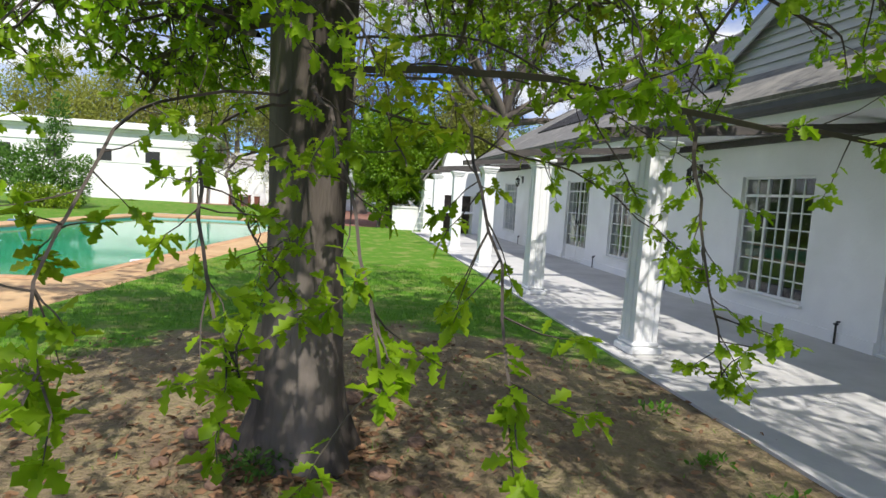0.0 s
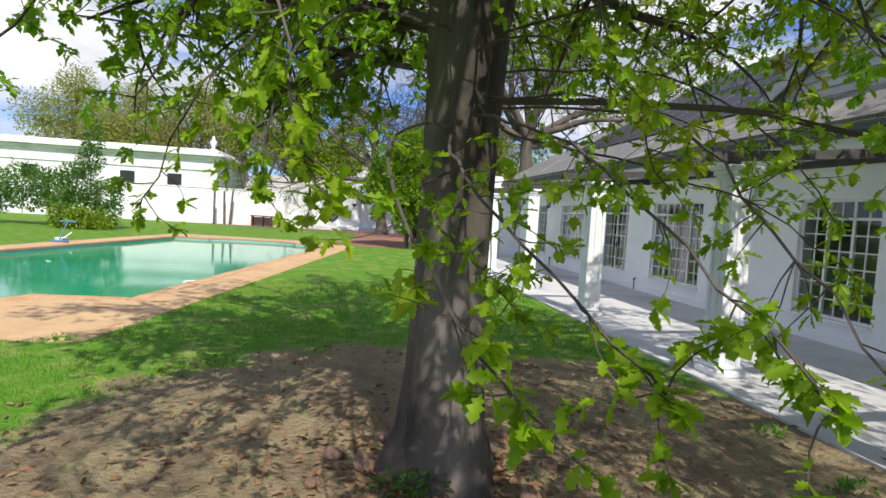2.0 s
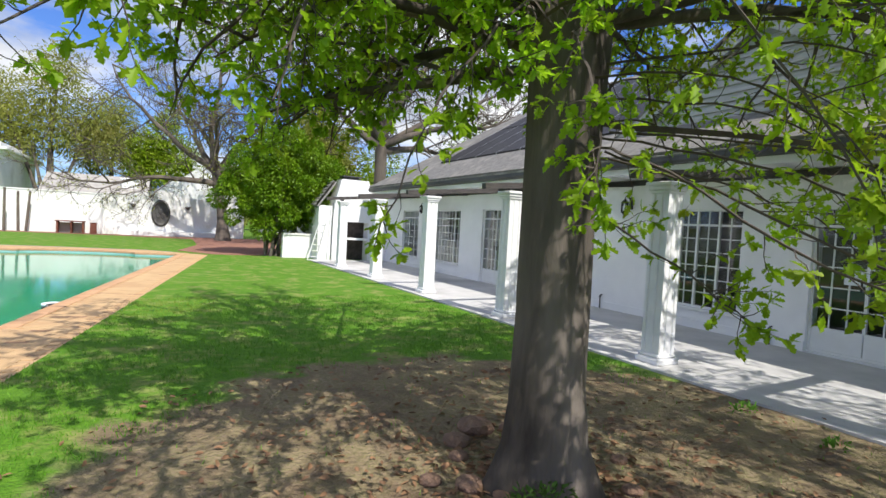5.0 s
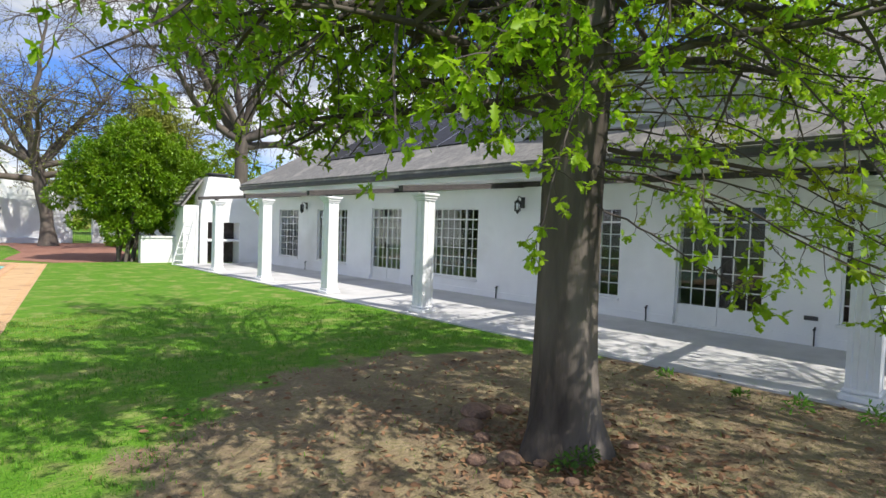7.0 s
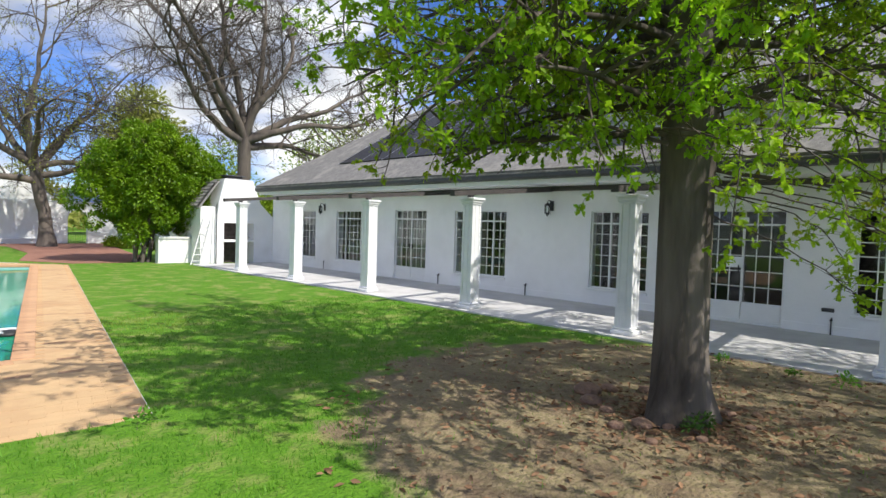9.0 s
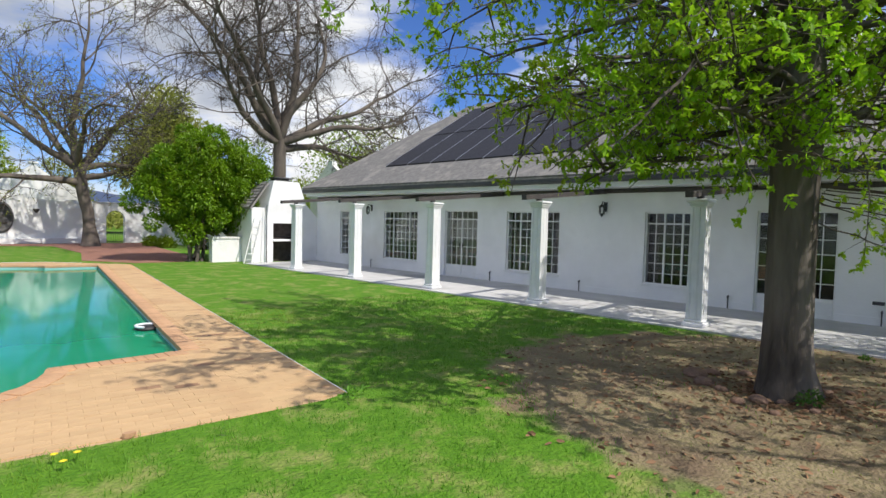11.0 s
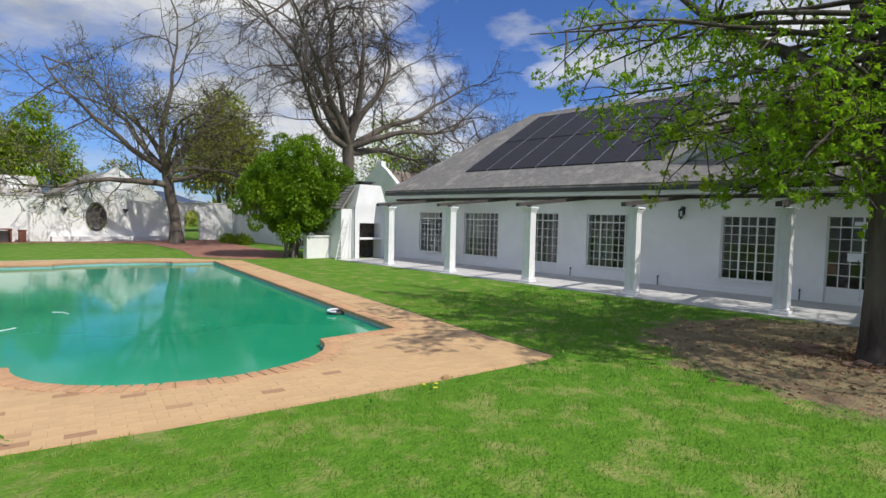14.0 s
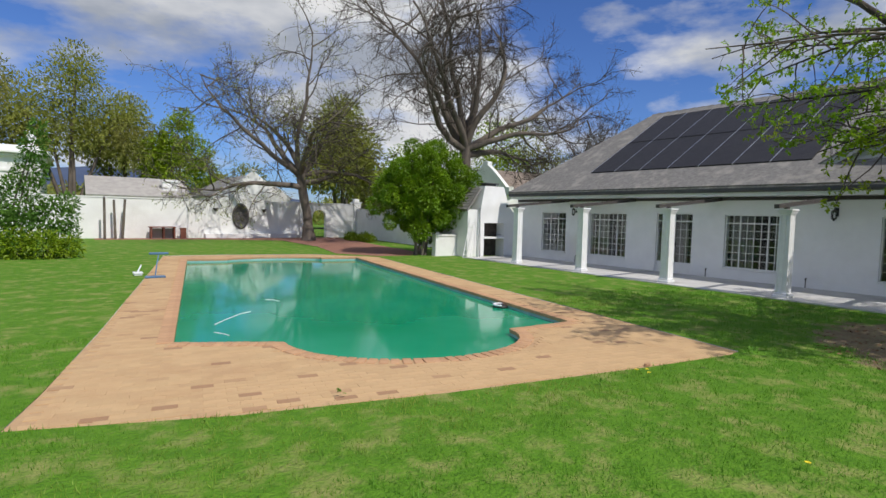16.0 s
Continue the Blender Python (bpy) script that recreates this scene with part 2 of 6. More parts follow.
def lawn_material():
    """Green lawn, with dry straw in patches and bare brown earth round the oak."""
    m = bpy.data.materials.new("lawn")
    m.use_nodes = True
    N, L = m.node_tree.nodes, m.node_tree.links
    b = N["Principled BSDF"]
    b.inputs["Roughness"].default_value, b.inputs["Specular IOR Level"].default_value = 0.9, 0.2
    tc = N.new("ShaderNodeTexCoord")

    def noise_ramp(scale, lo, hi, ca, cb, detail=6.0):
        n, r = N.new("ShaderNodeTexNoise"), N.new("ShaderNodeValToRGB")
        n.inputs["Scale"].default_value, n.inputs["Detail"].default_value, n.inputs["Roughness"].default_value = scale, detail, 0.65
        L.new(tc.outputs["Object"], n.inputs["Vector"])
        r.color_ramp.elements[0].position, r.color_ramp.elements[1].position = lo, hi
        r.color_ramp.elements[0].color, r.color_ramp.elements[1].color = (*ca, 1), (*cb, 1)
        L.new(n.outputs["Fac"], r.inputs["Fac"])
        return r.outputs["Color"]

    def mix(f, a, c):
        x = N.new("ShaderNodeMix")
        x.data_type = "RGBA"
        L.new(f, x.inputs[0])
        L.new(a, x.inputs[6])
        L.new(c, x.inputs[7])
        return x.outputs[2]

    green = noise_ramp(9, 0.3, 0.7, (0.072, 0.19, 0.012), (0.125, 0.27, 0.02))
    straw = noise_ramp(14, 0.3, 0.7, (0.26, 0.30, 0.075), (0.40, 0.34, 0.15))
    patch = noise_ramp(2.3, 0.49, 0.66, (0, 0, 0), (0.7, 0.7, 0.7), 10.0)
    grass = mix(patch, green, straw)
    earth = mix(noise_ramp(2.2, 0.34, 0.58, (0, 0, 0), (1, 1, 1)), noise_ramp(20, 0.3, 0.7, (0.13, 0.092, 0.06), (0.235, 0.168, 0.11)), noise_ramp(26, 0.3, 0.7, (0.33, 0.25, 0.165), (0.21, 0.19, 0.085)))
    mp = N.new("ShaderNodeMapping")
    mp.inputs["Location"].default_value = (3.05 / 3.2, -4.0 / 3.5, 0)
    mp.inputs["Scale"].default_value = (1 / 3.2, 1 / 3.5, 1)
    L.new(tc.outputs["Object"], mp.inputs["Vector"])
    ln = N.new("ShaderNodeVectorMath")
    ln.operation = "LENGTH"
    L.new(mp.outputs[0], ln.inputs[0])
    n = N.new("ShaderNodeTexNoise")
    n.inputs["Scale"].default_value, n.inputs["Detail"].default_value = 1.6, 7.0
    L.new(tc.outputs["Object"], n.inputs["Vector"])
    ad = N.new("ShaderNodeMath")
    ad.operation = "MULTIPLY_ADD"
    ad.inputs[1].default_value = 0.55
    L.new(n.outputs["Fac"], ad.inputs[0])
    L.new(ln.outputs["Value"], ad.inputs[2])
    rr = N.new("ShaderNodeValToRGB")
    rr.color_ramp.elements[0].position, rr.color_ramp.elements[1].position = 0.92, 0.98
    rr.color_ramp.elements[0].color, rr.color_ramp.elements[1].color = (1, 1, 1, 1), (0, 0, 0, 1)
    dv = N.new("ShaderNodeMath")
    dv.operation = "DIVIDE"
    dv.inputs[1].default_value = 1.32
    L.new(ad.outputs[0], dv.inputs[0])
    L.new(dv.outputs[0], rr.inputs["Fac"])
    L.new(mix(rr.outputs["Color"], grass, earth), b.inputs["Base Color"])
    nb, bp = N.new("ShaderNodeTexNoise"), N.new("ShaderNodeBump")
    nb.inputs["Scale"].default_value, nb.inputs["Detail"].default_value = 30, 6
    L.new(tc.outputs["Object"], nb.inputs["Vector"])
    bp.inputs["Strength"].default_value, bp.inputs["Distance"].default_value = 0.9, 0.04
    L.new(nb.outputs["Fac"], bp.inputs["Height"])
    L.new(bp.outputs[0], b.inputs["Normal"])
    return m


M_LAWN = lawn_material()


# ---- mesh helpers ----
def part(name, bm, material, parent=None, label=""):
    me = bpy.data.meshes.new(name)
    bm.to_mesh(me)
    bm.free()
    me.materials.append(material)
    ob = new(name, me)
    if parent is not None:
        ob.parent = parent
    if label:
        ob["label"] = label
    return ob


def raw(name, verts, faces, material, parent=None, label="", smooth=False):
    me = bpy.data.meshes.new(name)
    me.from_pydata(verts, [], faces)
    me.materials.append(material)
    if smooth:
        me.polygons.foreach_set("use_smooth", [True] * len(me.polygons))
    ob = new(name, me)
    if parent is not None:
        ob.parent = parent
    if label:
        ob["label"] = label
    return ob


def thing(name, at=(0, 0, 0), label="", category="", group="", kind=""):
    ob = new(name)
    ob.location = at
    ob.empty_display_size = 0.1
    return tagged(ob, label, category, group, kind)


def box(bm, x0, y0, z0, x1, y1, z1, bevel=0.0):
    r = bmesh.ops.create_cube(bm, size=1.0, matrix=Matrix.Translation(((x0 + x1) / 2, (y0 + y1) / 2, (z0 + z1) / 2)) @ Matrix.Diagonal((x1 - x0, y1 - y0, z1 - z0, 1)))
    if bevel:
        edges = list({e for v in r["verts"] for e in v.link_edges})
        bmesh.ops.bevel(bm, geom=edges, offset=bevel, segments=1, affect="EDGES")
    return bm


def boxes(*specs, bevel=0.0):
    bm = bmesh.new()
    for s in specs:
        box(bm, *s, bevel=bevel)
    return bm


def prism(outline, z0, z1):
    """An upright prism over a flat outline of (x, y) points, counter-clockwise."""
    bm = bmesh.new()
    lo = [bm.verts.new((x, y, z0)) for x, y in outline]
    hi = [bm.verts.new((x, y, z1)) for x, y in outline]
    n = len(outline)
    bm.faces.new(hi)
    bm.faces.new(lo[::-1])
    for i in range(n):
        bm.faces.new((lo[i], lo[(i + 1) % n], hi[(i + 1) % n], hi[i]))
    return bm


def slab(pts, depth):
    """A flat plate of four corner points, thickened against its normal."""
    p = [Vector(q) for q in pts]
    n = (p[1] - p[0]).cross(p[3] - p[0]).normalized() * depth
    bm = bmesh.new()
    a = [bm.verts.new(q) for q in p]
    b = [bm.verts.new(q - n) for q in p]
    bm.faces.new(a)
    bm.faces.new(b[::-1])
    for i in range(len(p)):
        bm.faces.new((b[i], b[(i + 1) % len(p)], a[(i + 1) % len(p)], a[i]))
    return bm


def lathe(profile, seg=16, at=(0, 0, 0)):
    bm = bmesh.new()
    rings = [[bm.verts.new((at[0] + r * math.cos(2 * math.pi * k / seg), at[1] + r * math.sin(2 * math.pi * k / seg), at[2] + z)) for k in range(seg)] for r, z in profile]
    for a, b in zip(rings, rings[1:]):
        for k in range(seg):
            f = bm.faces.new((a[k], a[(k + 1) % seg], b[(k + 1) % seg], b[k]))
            f.smooth = True
    bm.faces.new(rings[0][::-1])
    bm.faces.new(rings[-1])
    return bm


def tube(bm, pts, radii, seg=6):
    """A tapered tube along points."""
    prev = None
    for i, p in enumerate(pts):
        d = (pts[min(i + 1, len(pts) - 1)] - pts[max(i - 1, 0)]).normalized()
        s = d.cross(Vector((0.31, 0.17, 0.93))).normalized()
        u = d.cross(s)
        ring = [bm.verts.new(p + (s * math.cos(2 * math.pi * k / seg) + u * math.sin(2 * math.pi * k / seg)) * radii[i]) for k in range(seg)]
        if prev:
            for k in range(seg):
                f = bm.faces.new((prev[k], prev[(k + 1) % seg], ring[(k + 1) % seg], ring[k]))
                f.smooth = True
        prev = ring
    return bm


# ---- ground, pool and paving ----
POOL_A = radians(9.8)
PV, PU = Vector((math.sin(POOL_A), math.cos(POOL_A))), Vector((-math.cos(POOL_A), math.sin(POOL_A)))
P0 = Vector((-7.15, 10.03))
PW, PL = 6.45, 14.3


def pool_xy(u, v):
    p = P0 + PU * u + PV * v
    return (p.x, p.y)


def arc(u0, v0, u1, v1, depth, n):
    """A half ellipse between two shoulders of the pool's end wall."""
    out = []
    for k in range(n + 1):
        c, q = math.cos(math.pi * k / n), math.sin(math.pi * k / n)
        out.append(((u0 + u1) / 2 + (u0 - u1) / 2 * c, (v0 + v1) / 2 + (v0 - v1) / 2 * c + depth * q))
    return out


def pool_outline(grow=0.0):
    """The pool's edge, clockwise seen from above, moved out by grow metres."""
    g = grow
    near = arc(1.4 - g, -0.2 - g, 5.05 + g, 0.05 - g, -1.42, 20)
    far = arc(5.05 + g, PL - 0.1 + g, 1.45 - g, PL + g, 0.6, 14)
    return [(-g, -g)] + near + [(PW + 0.05 + g, 0.5 - g), (PW + g, PL - 0.1 + g)] + far + [(-g, PL + g)]


EDGE = pool_outline()
PAVE_UV = [(-1.0, -2.62), (-0.7, -2.72), (0.9, -2.79), (3.75, -2.8), (5.87, -2.69), (7.69, -2.39), (7.62, -1.4), (7.52, 1.5), (7.45, 6.0), (7.3, PL + 1.7), (5.2, PL + 2.0), (1.4, PL + 1.9), (-1.0, PL + 0.1)]


def ring_fill(name, outer, holes, z, material):
    bm = bmesh.new()
    for loop in [outer] + holes:
        vs = [bm.verts.new((x, y, z)) for x, y in loop]
        for a, b in zip(vs, vs[1:] + vs[:1]):
            bm.edges.new((a, b))
    bmesh.ops.triangle_fill(bm, use_beauty=True, use_dissolve=False, edges=bm.edges[:])
    for f in bm.faces:
        if f.normal.z < 0:
            f.normal_flip()
    return part(name, bm, material)


pave_xy = [pool_xy(u, v) for u, v in PAVE_UV]
pool_xys = [pool_xy(u, v) for u, v in EDGE]
GZ = -0.03
ground = ring_fill("ground", [(2500 * math.cos(a * math.pi / 12), 2500 * math.sin(a * math.pi / 12)) for a in range(24)], [pave_xy], GZ, M_LAWN)
tagged(ground, "mown green lawn with straw patches and bare earth", "lawn", kind="structure")
paving = ring_fill("paving", pave_xy, [pool_xys], GZ - 0.007, M_JOINT)
tagged(paving, "orange clay brick paving round the pool", "paving", kind="structure")
basin = thing("pool", (0, 0, 0), "roman-ended swimming pool full of green water", "pool", kind="structure")
bm = bmesh.new()
hi = [bm.verts.new((x, y, GZ - 0.012)) for x, y in pool_xys]
lo = [bm.verts.new((x, y, -1.5)) for x, y in pool_xys]
for i in range(len(hi)):
    j = (i + 1) % len(hi)
    bm.faces.new((hi[i], hi[j], lo[j], lo[i]))
bm.faces.new(lo)
bmesh.ops.recalc_face_normals(bm, faces=bm.faces[:])
part("basin", bm, M_POOL, basin, "pale teal plastered pool wall")
bm = bmesh.new()
bm.faces.new([bm.verts.new((x, y, -0.14)) for x, y in pool_xys])
for f in bm.faces:
    f.normal_update()
    if f.normal.z < 0:
        f.normal_flip()
part("water", bm, M_WATER, basin, "still murky green water")


def cope_ring():
    """Bricks on edge round the pool, laid square to its edge."""
    me = bpy.data.meshes.new("coping_brick")
    bm = boxes((-0.056, -0.11, -0.06, 0.056, 0.11, 0.006), bevel=0.005)
    bm.to_mesh(me)
    bm.free()
    me.materials.append(M_COPE)
    pts = [Vector(p) for p in pool_xys]
    n = len(pts)
    for i in range(n):
        a, b = pts[i], pts[(i + 1) % n]
        d = b - a
        ln = d.length
        k = max(1, round(ln / 0.115))
        out = Vector((-d.y, d.x)).normalized()
        mid = (a + b) / 2
        if not inside(mid + out * 0.05, pave_xy) or inside(mid + out * 0.05, pool_xys):
            out = -out
        for q in range(k):
            p = a + d * ((q + 0.5) / k) + out * 0.095
            ob = new("coping_brick", me)
            ob.matrix_basis = Matrix.Translation((p.x, p.y, GZ + random.uniform(-0.002, 0.004))) @ Matrix.Rotation(math.atan2(d.y, d.x) + random.uniform(-0.02, 0.02), 4, "Z")
            ob.parent = paving


def inside(p, poly):
    c = False
    j = len(poly) - 1
    for i in range(len(poly)):
        (xi, yi), (xj, yj) = poly[i], poly[j]
        if (yi > p[1]) != (yj > p[1]) and p[0] < (xj - xi) * (p[1] - yi) / (yj - yi) + xi:
            c = not c
        j = i
    return c


# red gravel between lawn, back wall and gate
path_xy = [(-13.5, 39.2), (-8, 39.0), (-3.6, 37.2), (-3.7, 31.0), (-4.7, 26.3), (-3.5, 24.4), (-2.0, 24.3), (-0.6, 25.6), (0.3, 32.0), (1.7, 40.7), (-13.5, 40.7)]
tagged(part("gravel_path", prism(path_xy, GZ - 0.1, GZ + 0.012), M_REDSOIL), "red gravel path leading to an arched garden gate", "path", kind="structure")

# ---- house ----
WX = 2.92
WT = 0.28
EAVE_Z, EAVE_X, PITCH = 2.85, 1.95, 0.60
RIDGE_X = 8.45
RIDGE_Z = EAVE_Z + (RIDGE_X - EAVE_X) * PITCH
YN, YF = -7.0, 22.6
ROOF_N = 22.1
OPEN = [(19.52, 20.95, 0.36, 2.08, "w"), (16.46, 18.24, 0.37, 2.08, "w"), (13.78, 15.16, 0.02, 2.10, "d"), (10.88, 12.66, 0.36, 2.08, "w"),
        (7.20, 8.52, 0.35, 2.07, "w"), (4.72, 6.12, 0.02, 2.10, "d"), (2.15, 3.72, 0.36, 2.07, "w")]



def wall_with_openings(name, x0, x1, y0, y1, z0, z1, opens, material, label):
    bm = bmesh.new()
    edge = y0
    for a, b, lo_z, hi_z, _ in sorted(opens):
        box(bm, x0, edge, z0, x1, a, z1)
        if lo_z > z0:
            box(bm, x0, a, z0, x1, b, lo_z)
        box(bm, x0, a, hi_z, x1, b, z1)
        edge = b
    box(bm, x0, edge, z0, x1, y1, z1)
    bmesh.ops.remove_doubles(bm, verts=bm.verts[:], dist=1e-4)
    return tagged(part(name, bm, material), label, "wall", kind="structure")


wall_with_openings("wall_west", WX, WX + WT, YN, YF, -0.2, EAVE_Z + 0.1, OPEN, M_WALL, "white plastered veranda wall with steel windows")
tagged(part("wall_north", boxes((WX + WT, YF - 0.28, -0.2, 15.0, YF, EAVE_Z + 0.1)), M_WALL), "white plastered end wall of the house", "wall", kind="structure")
tagged(part("wall_south", boxes((WX + WT, YN, -0.2, 15.0, YN + 0.28, EAVE_Z + 0.1)), M_WALL), "white plastered end wall of the house", "wall", kind="structure")
tagged(part("wall_east", boxes((15.0, YN, -0.2, 15.28, YF, EAVE_Z + 0.1)), M_WALL), "white plastered rear wall of the house", "wall", kind="structure")
# floor, ceiling and inner wall carry the room's shade in their colour
tagged(part("floor", boxes((WX + WT, YN + 0.28, -0.2, 15.0, YF - 0.28, 0.01)), M_DARKROOM), "tiled floor inside the house, its dimness put into the colour", "floor", kind="structure")
tagged(part("ceiling", boxes((WX + WT, YN + 0.28, 2.75, 15.0, YF - 0.28, 2.85)), M_DARKROOM), "plain ceiling inside the house, coloured dark for the unlit room", "ceiling", kind="structure")
tagged(part("inner_wall", boxes((6.2, YN + 0.28, 0.01, 6.32, YF - 0.28, 2.75)), M_DARKROOM), "plain inner wall with the shade put into its colour", "wall", kind="structure")
# a low plinth along the wall and a plaster band under the eaves
tagged(part("plinth", boxes((WX - 0.03, YN, -0.1, WX, 4.72, 0.14), (WX - 0.03, 6.12, -0.1, WX, 13.78, 0.14), (WX - 0.03, 15.16, -0.1, WX, YF, 0.14)), M_WALL), "low plaster plinth at the foot of the wall", "trim", kind="structure")


def steel_window(k, y0, y1, z0, z1, groups, rows, top_h, door):
    """A steel window or glazed double door in its opening: frame, mullions, thin bars, panes."""
    kind = "door" if door else "window"
    w = thing(f"{kind}_{k}", (WX + 0.09, (y0 + y1) / 2, z0), "white steel french door with small dark panes" if door else "white steel casement window with small dark panes", kind, "veranda " + kind + "s", "structure")
    h, half = z1 - z0, (y1 - y0) / 2
    f = 0.035
    part("window_frame", boxes((-0.03, -half, 0, 0.03, -half + f, h), (-0.03, half - f, 0, 0.03, half, h), (-0.03, -half + f, h - f, 0.03, half - f, h), (-0.03, -half + f, 0, 0.03, half - f, f), bevel=0.004), M_TRIM, w, "white steel frame")
    kick = 0.36 if door else 0.0
    if door:
        for s, e in ((-half + f, -0.004), (0.004, half - f)):
            part("kick_panel", boxes((-0.02, s, f, 0.02, e, kick), bevel=0.006), M_TRIM, w, "white painted lower door panel")
        for s in (-0.06, 0.06):
            part("door_handle", boxes((-0.055, s - 0.01, 0.92, -0.022, s + 0.01, 1.05), bevel=0.004), M_IRON, w, "small dark lever handle")
    total = sum(groups)
    inner = y1 - y0 - 2 * f
    z_top = h - f - top_h
    part("transom", boxes((-0.026, -half + f, z_top - 0.018, 0.026, half - f, z_top + 0.018)), M_TRIM, w)
    y = -half + f
    for gi, g in enumerate(groups):
        ye = y + inner * g / total
        if gi:
            part("mullion", boxes((-0.026, y - 0.019, max(f, kick), 0.026, y + 0.019, h - f)), M_TRIM, w)
        for c in range(1, g):
            yc = y + (ye - y) * c / g
            part("glazing_bar", boxes((-0.012, yc - 0.0085, max(f, kick), 0.012, yc + 0.0085, h - f)), M_TRIM, w)
        lo_z = max(f, kick)
        for r in range(rows):
            zc = lo_z + (z_top - lo_z) * r / rows
            if r:
                part("glazing_bar", boxes((-0.011, y, zc - 0.0085, 0.011, ye, zc + 0.0085)), M_TRIM, w)
        pane = part("pane", boxes((-0.002, y, lo_z, 0.002, ye, h - f)), M_GLASS, w, "dark reflecting window glass")
        pane.visible_shadow = False
        y = ye
    if not door:
        part("window_sill", boxes((-0.14, -half - 0.03, -0.045, 0.0, half + 0.03, -0.002), bevel=0.006), M_TRIM, w, "white plastered sill")
    return w


GROUPS = [(2, 2, 2), (2, 4, 2), (3, 3), (2, 4, 2), (2, 2, 2), (3, 3), (2, 2, 2)]
for k, ((a, b, lo_z, hi_z, typ), g) in enumerate(zip(OPEN, GROUPS), 1):
    steel_window(k, a, b, lo_z, hi_z, g, 5 if typ == "d" else 6, 0.24, typ == "d")


def curtain(y0, y1, x=3.42):
    c = thing("curtain", (x, (y0 + y1) / 2, 0.15), "pale folded curtain hanging behind a window", "curtain", "curtains")
    n = 40
    verts, faces = [], []
    for i in range(n + 1):
        y = (y1 - y0) * (i / n - 0.5)
        dx = 0.04 * math.sin(i * 1.7) + 0.015 * math.sin(i * 0.6)
        verts += [(dx, y, 0), (dx * 0.6, y, 2.15), (dx + 0.012, y, 0), (dx * 0.6 + 0.012, y, 2.15)]
    for i in range(n):
        a, b = 4 * i, 4 * i + 4
        faces += [(a, b, b + 1, a + 1), (a + 2, a + 3, b + 3, b + 2), (a + 1, b + 1, b + 3, a + 3), (a, a + 2, b + 2, b)]
    raw("cloth", verts, faces, M_CURTAIN, c)
    part("rail", boxes((-0.02, (y0 - y1) / 2 - 0.05, 2.15, 0.02, (y1 - y0) / 2 + 0.05, 2.18)), M_IRON, c, "thin dark curtain rail")


for y0, y1 in ((11.95, 12.65), (10.88, 11.3), (16.4, 16.9), (17.6, 18.1), (14.2, 15.0)):
    curtain(y0, y1)

# notices on the near french door
for yy, zz, ww, hh in ((5.55, 1.02, 0.30, 0.20), (5.47, 1.86, 0.26, 0.10)):
    tagged(part("paper_notice", boxes((WX + 0.058, yy - ww / 2, zz, WX + 0.062, yy + ww / 2, zz + hh)), M_PAPER), "white paper notice stuck to the door glass", "notice", "door notices")


# roof
def roof_plane(pts, name, label, material=M_TILE):
    """A tiled slope: its four corners are eave start, eave end, ridge end, ridge start."""
    r = part(name, slab(pts, 0.12), material)
    return tagged(r, label, "roof", kind="structure")


RY0, RY1 = 19.25, YN + 0.2
NE = [(EAVE_X, ROOF_N, EAVE_Z), (EAVE_X, YN - 0.4, EAVE_Z), (RIDGE_X, YN - 0.4, RIDGE_Z), (RIDGE_X, RY0, RIDGE_Z)]
roof_w = roof_plane(NE[::-1], "roof_west", "grey concrete tile roof slope over the veranda side")
roof_plane([(15.5, YN - 0.4, EAVE_Z), (15.5, ROOF_N, EAVE_Z), (RIDGE_X, RY0, RIDGE_Z), (RIDGE_X, YN - 0.4, RIDGE_Z)], "roof_east", "grey concrete tile roof slope at the back")
bm = bmesh.new()
tri = [Vector((EAVE_X, ROOF_N, EAVE_Z)), Vector((RIDGE_X, RY0, RIDGE_Z)), Vector((15.5, ROOF_N, EAVE_Z))]
va = [bm.verts.new(p) for p in tri]
vb = [bm.verts.new(p - Vector((0, 0, 0.12))) for p in tri]
bm.faces.new(va)
bm.faces.new(vb[::-1])
for i in range(3):
    bm.faces.new((vb[i], vb[(i + 1) % 3], va[(i + 1) % 3], va[i]))
bmesh.ops.recalc_face_normals(bm, faces=bm.faces[:])
tagged(part("roof_hip", bm, M_TILE), "grey tiled hip end of the roof", "roof", kind="structure")
tagged(part("fascia", boxes((EAVE_X + 0.06, YN - 0.3, EAVE_Z - 0.22, EAVE_X + 0.1, ROOF_N - 0.05, EAVE_Z - 0.02), (EAVE_X + 0.1, YN - 0.3, EAVE_Z - 0.20, WX, ROOF_N - 0.05, EAVE_Z - 0.18)), M_WALL), "off-white fascia and soffit below the eaves", "trim", kind="structure")
bm = bmesh.new()
prof = [(-0.10, 0.0), (-0.10, -0.07), (-0.07, -0.11), (0.0, -0.12), (0.045, -0.12), (0.045, 0.0), (0.03, 0.0), (0.03, -0.1), (-0.06, -0.09), (-0.085, -0.06), (-0.085, 0.0)]
ends = []
for y in (YN - 0.4, ROOF_N - 0.02):
    ends.append([bm.verts.new((EAVE_X + 0.01 + x, y, EAVE_Z + 0.01 + z)) for x, z in prof])
for i in range(len(prof)):
    j = (i + 1) % len(prof)
    bm.faces.new((ends[0][i], ends[0][j], ends[1][j], ends[1][i]))
tagged(part("gutter", bm, M_GUTTER), "dark gutter along the eaves", "gutter", kind="structure")


def rz(x):
    return EAVE_Z + (x - EAVE_X) * PITCH


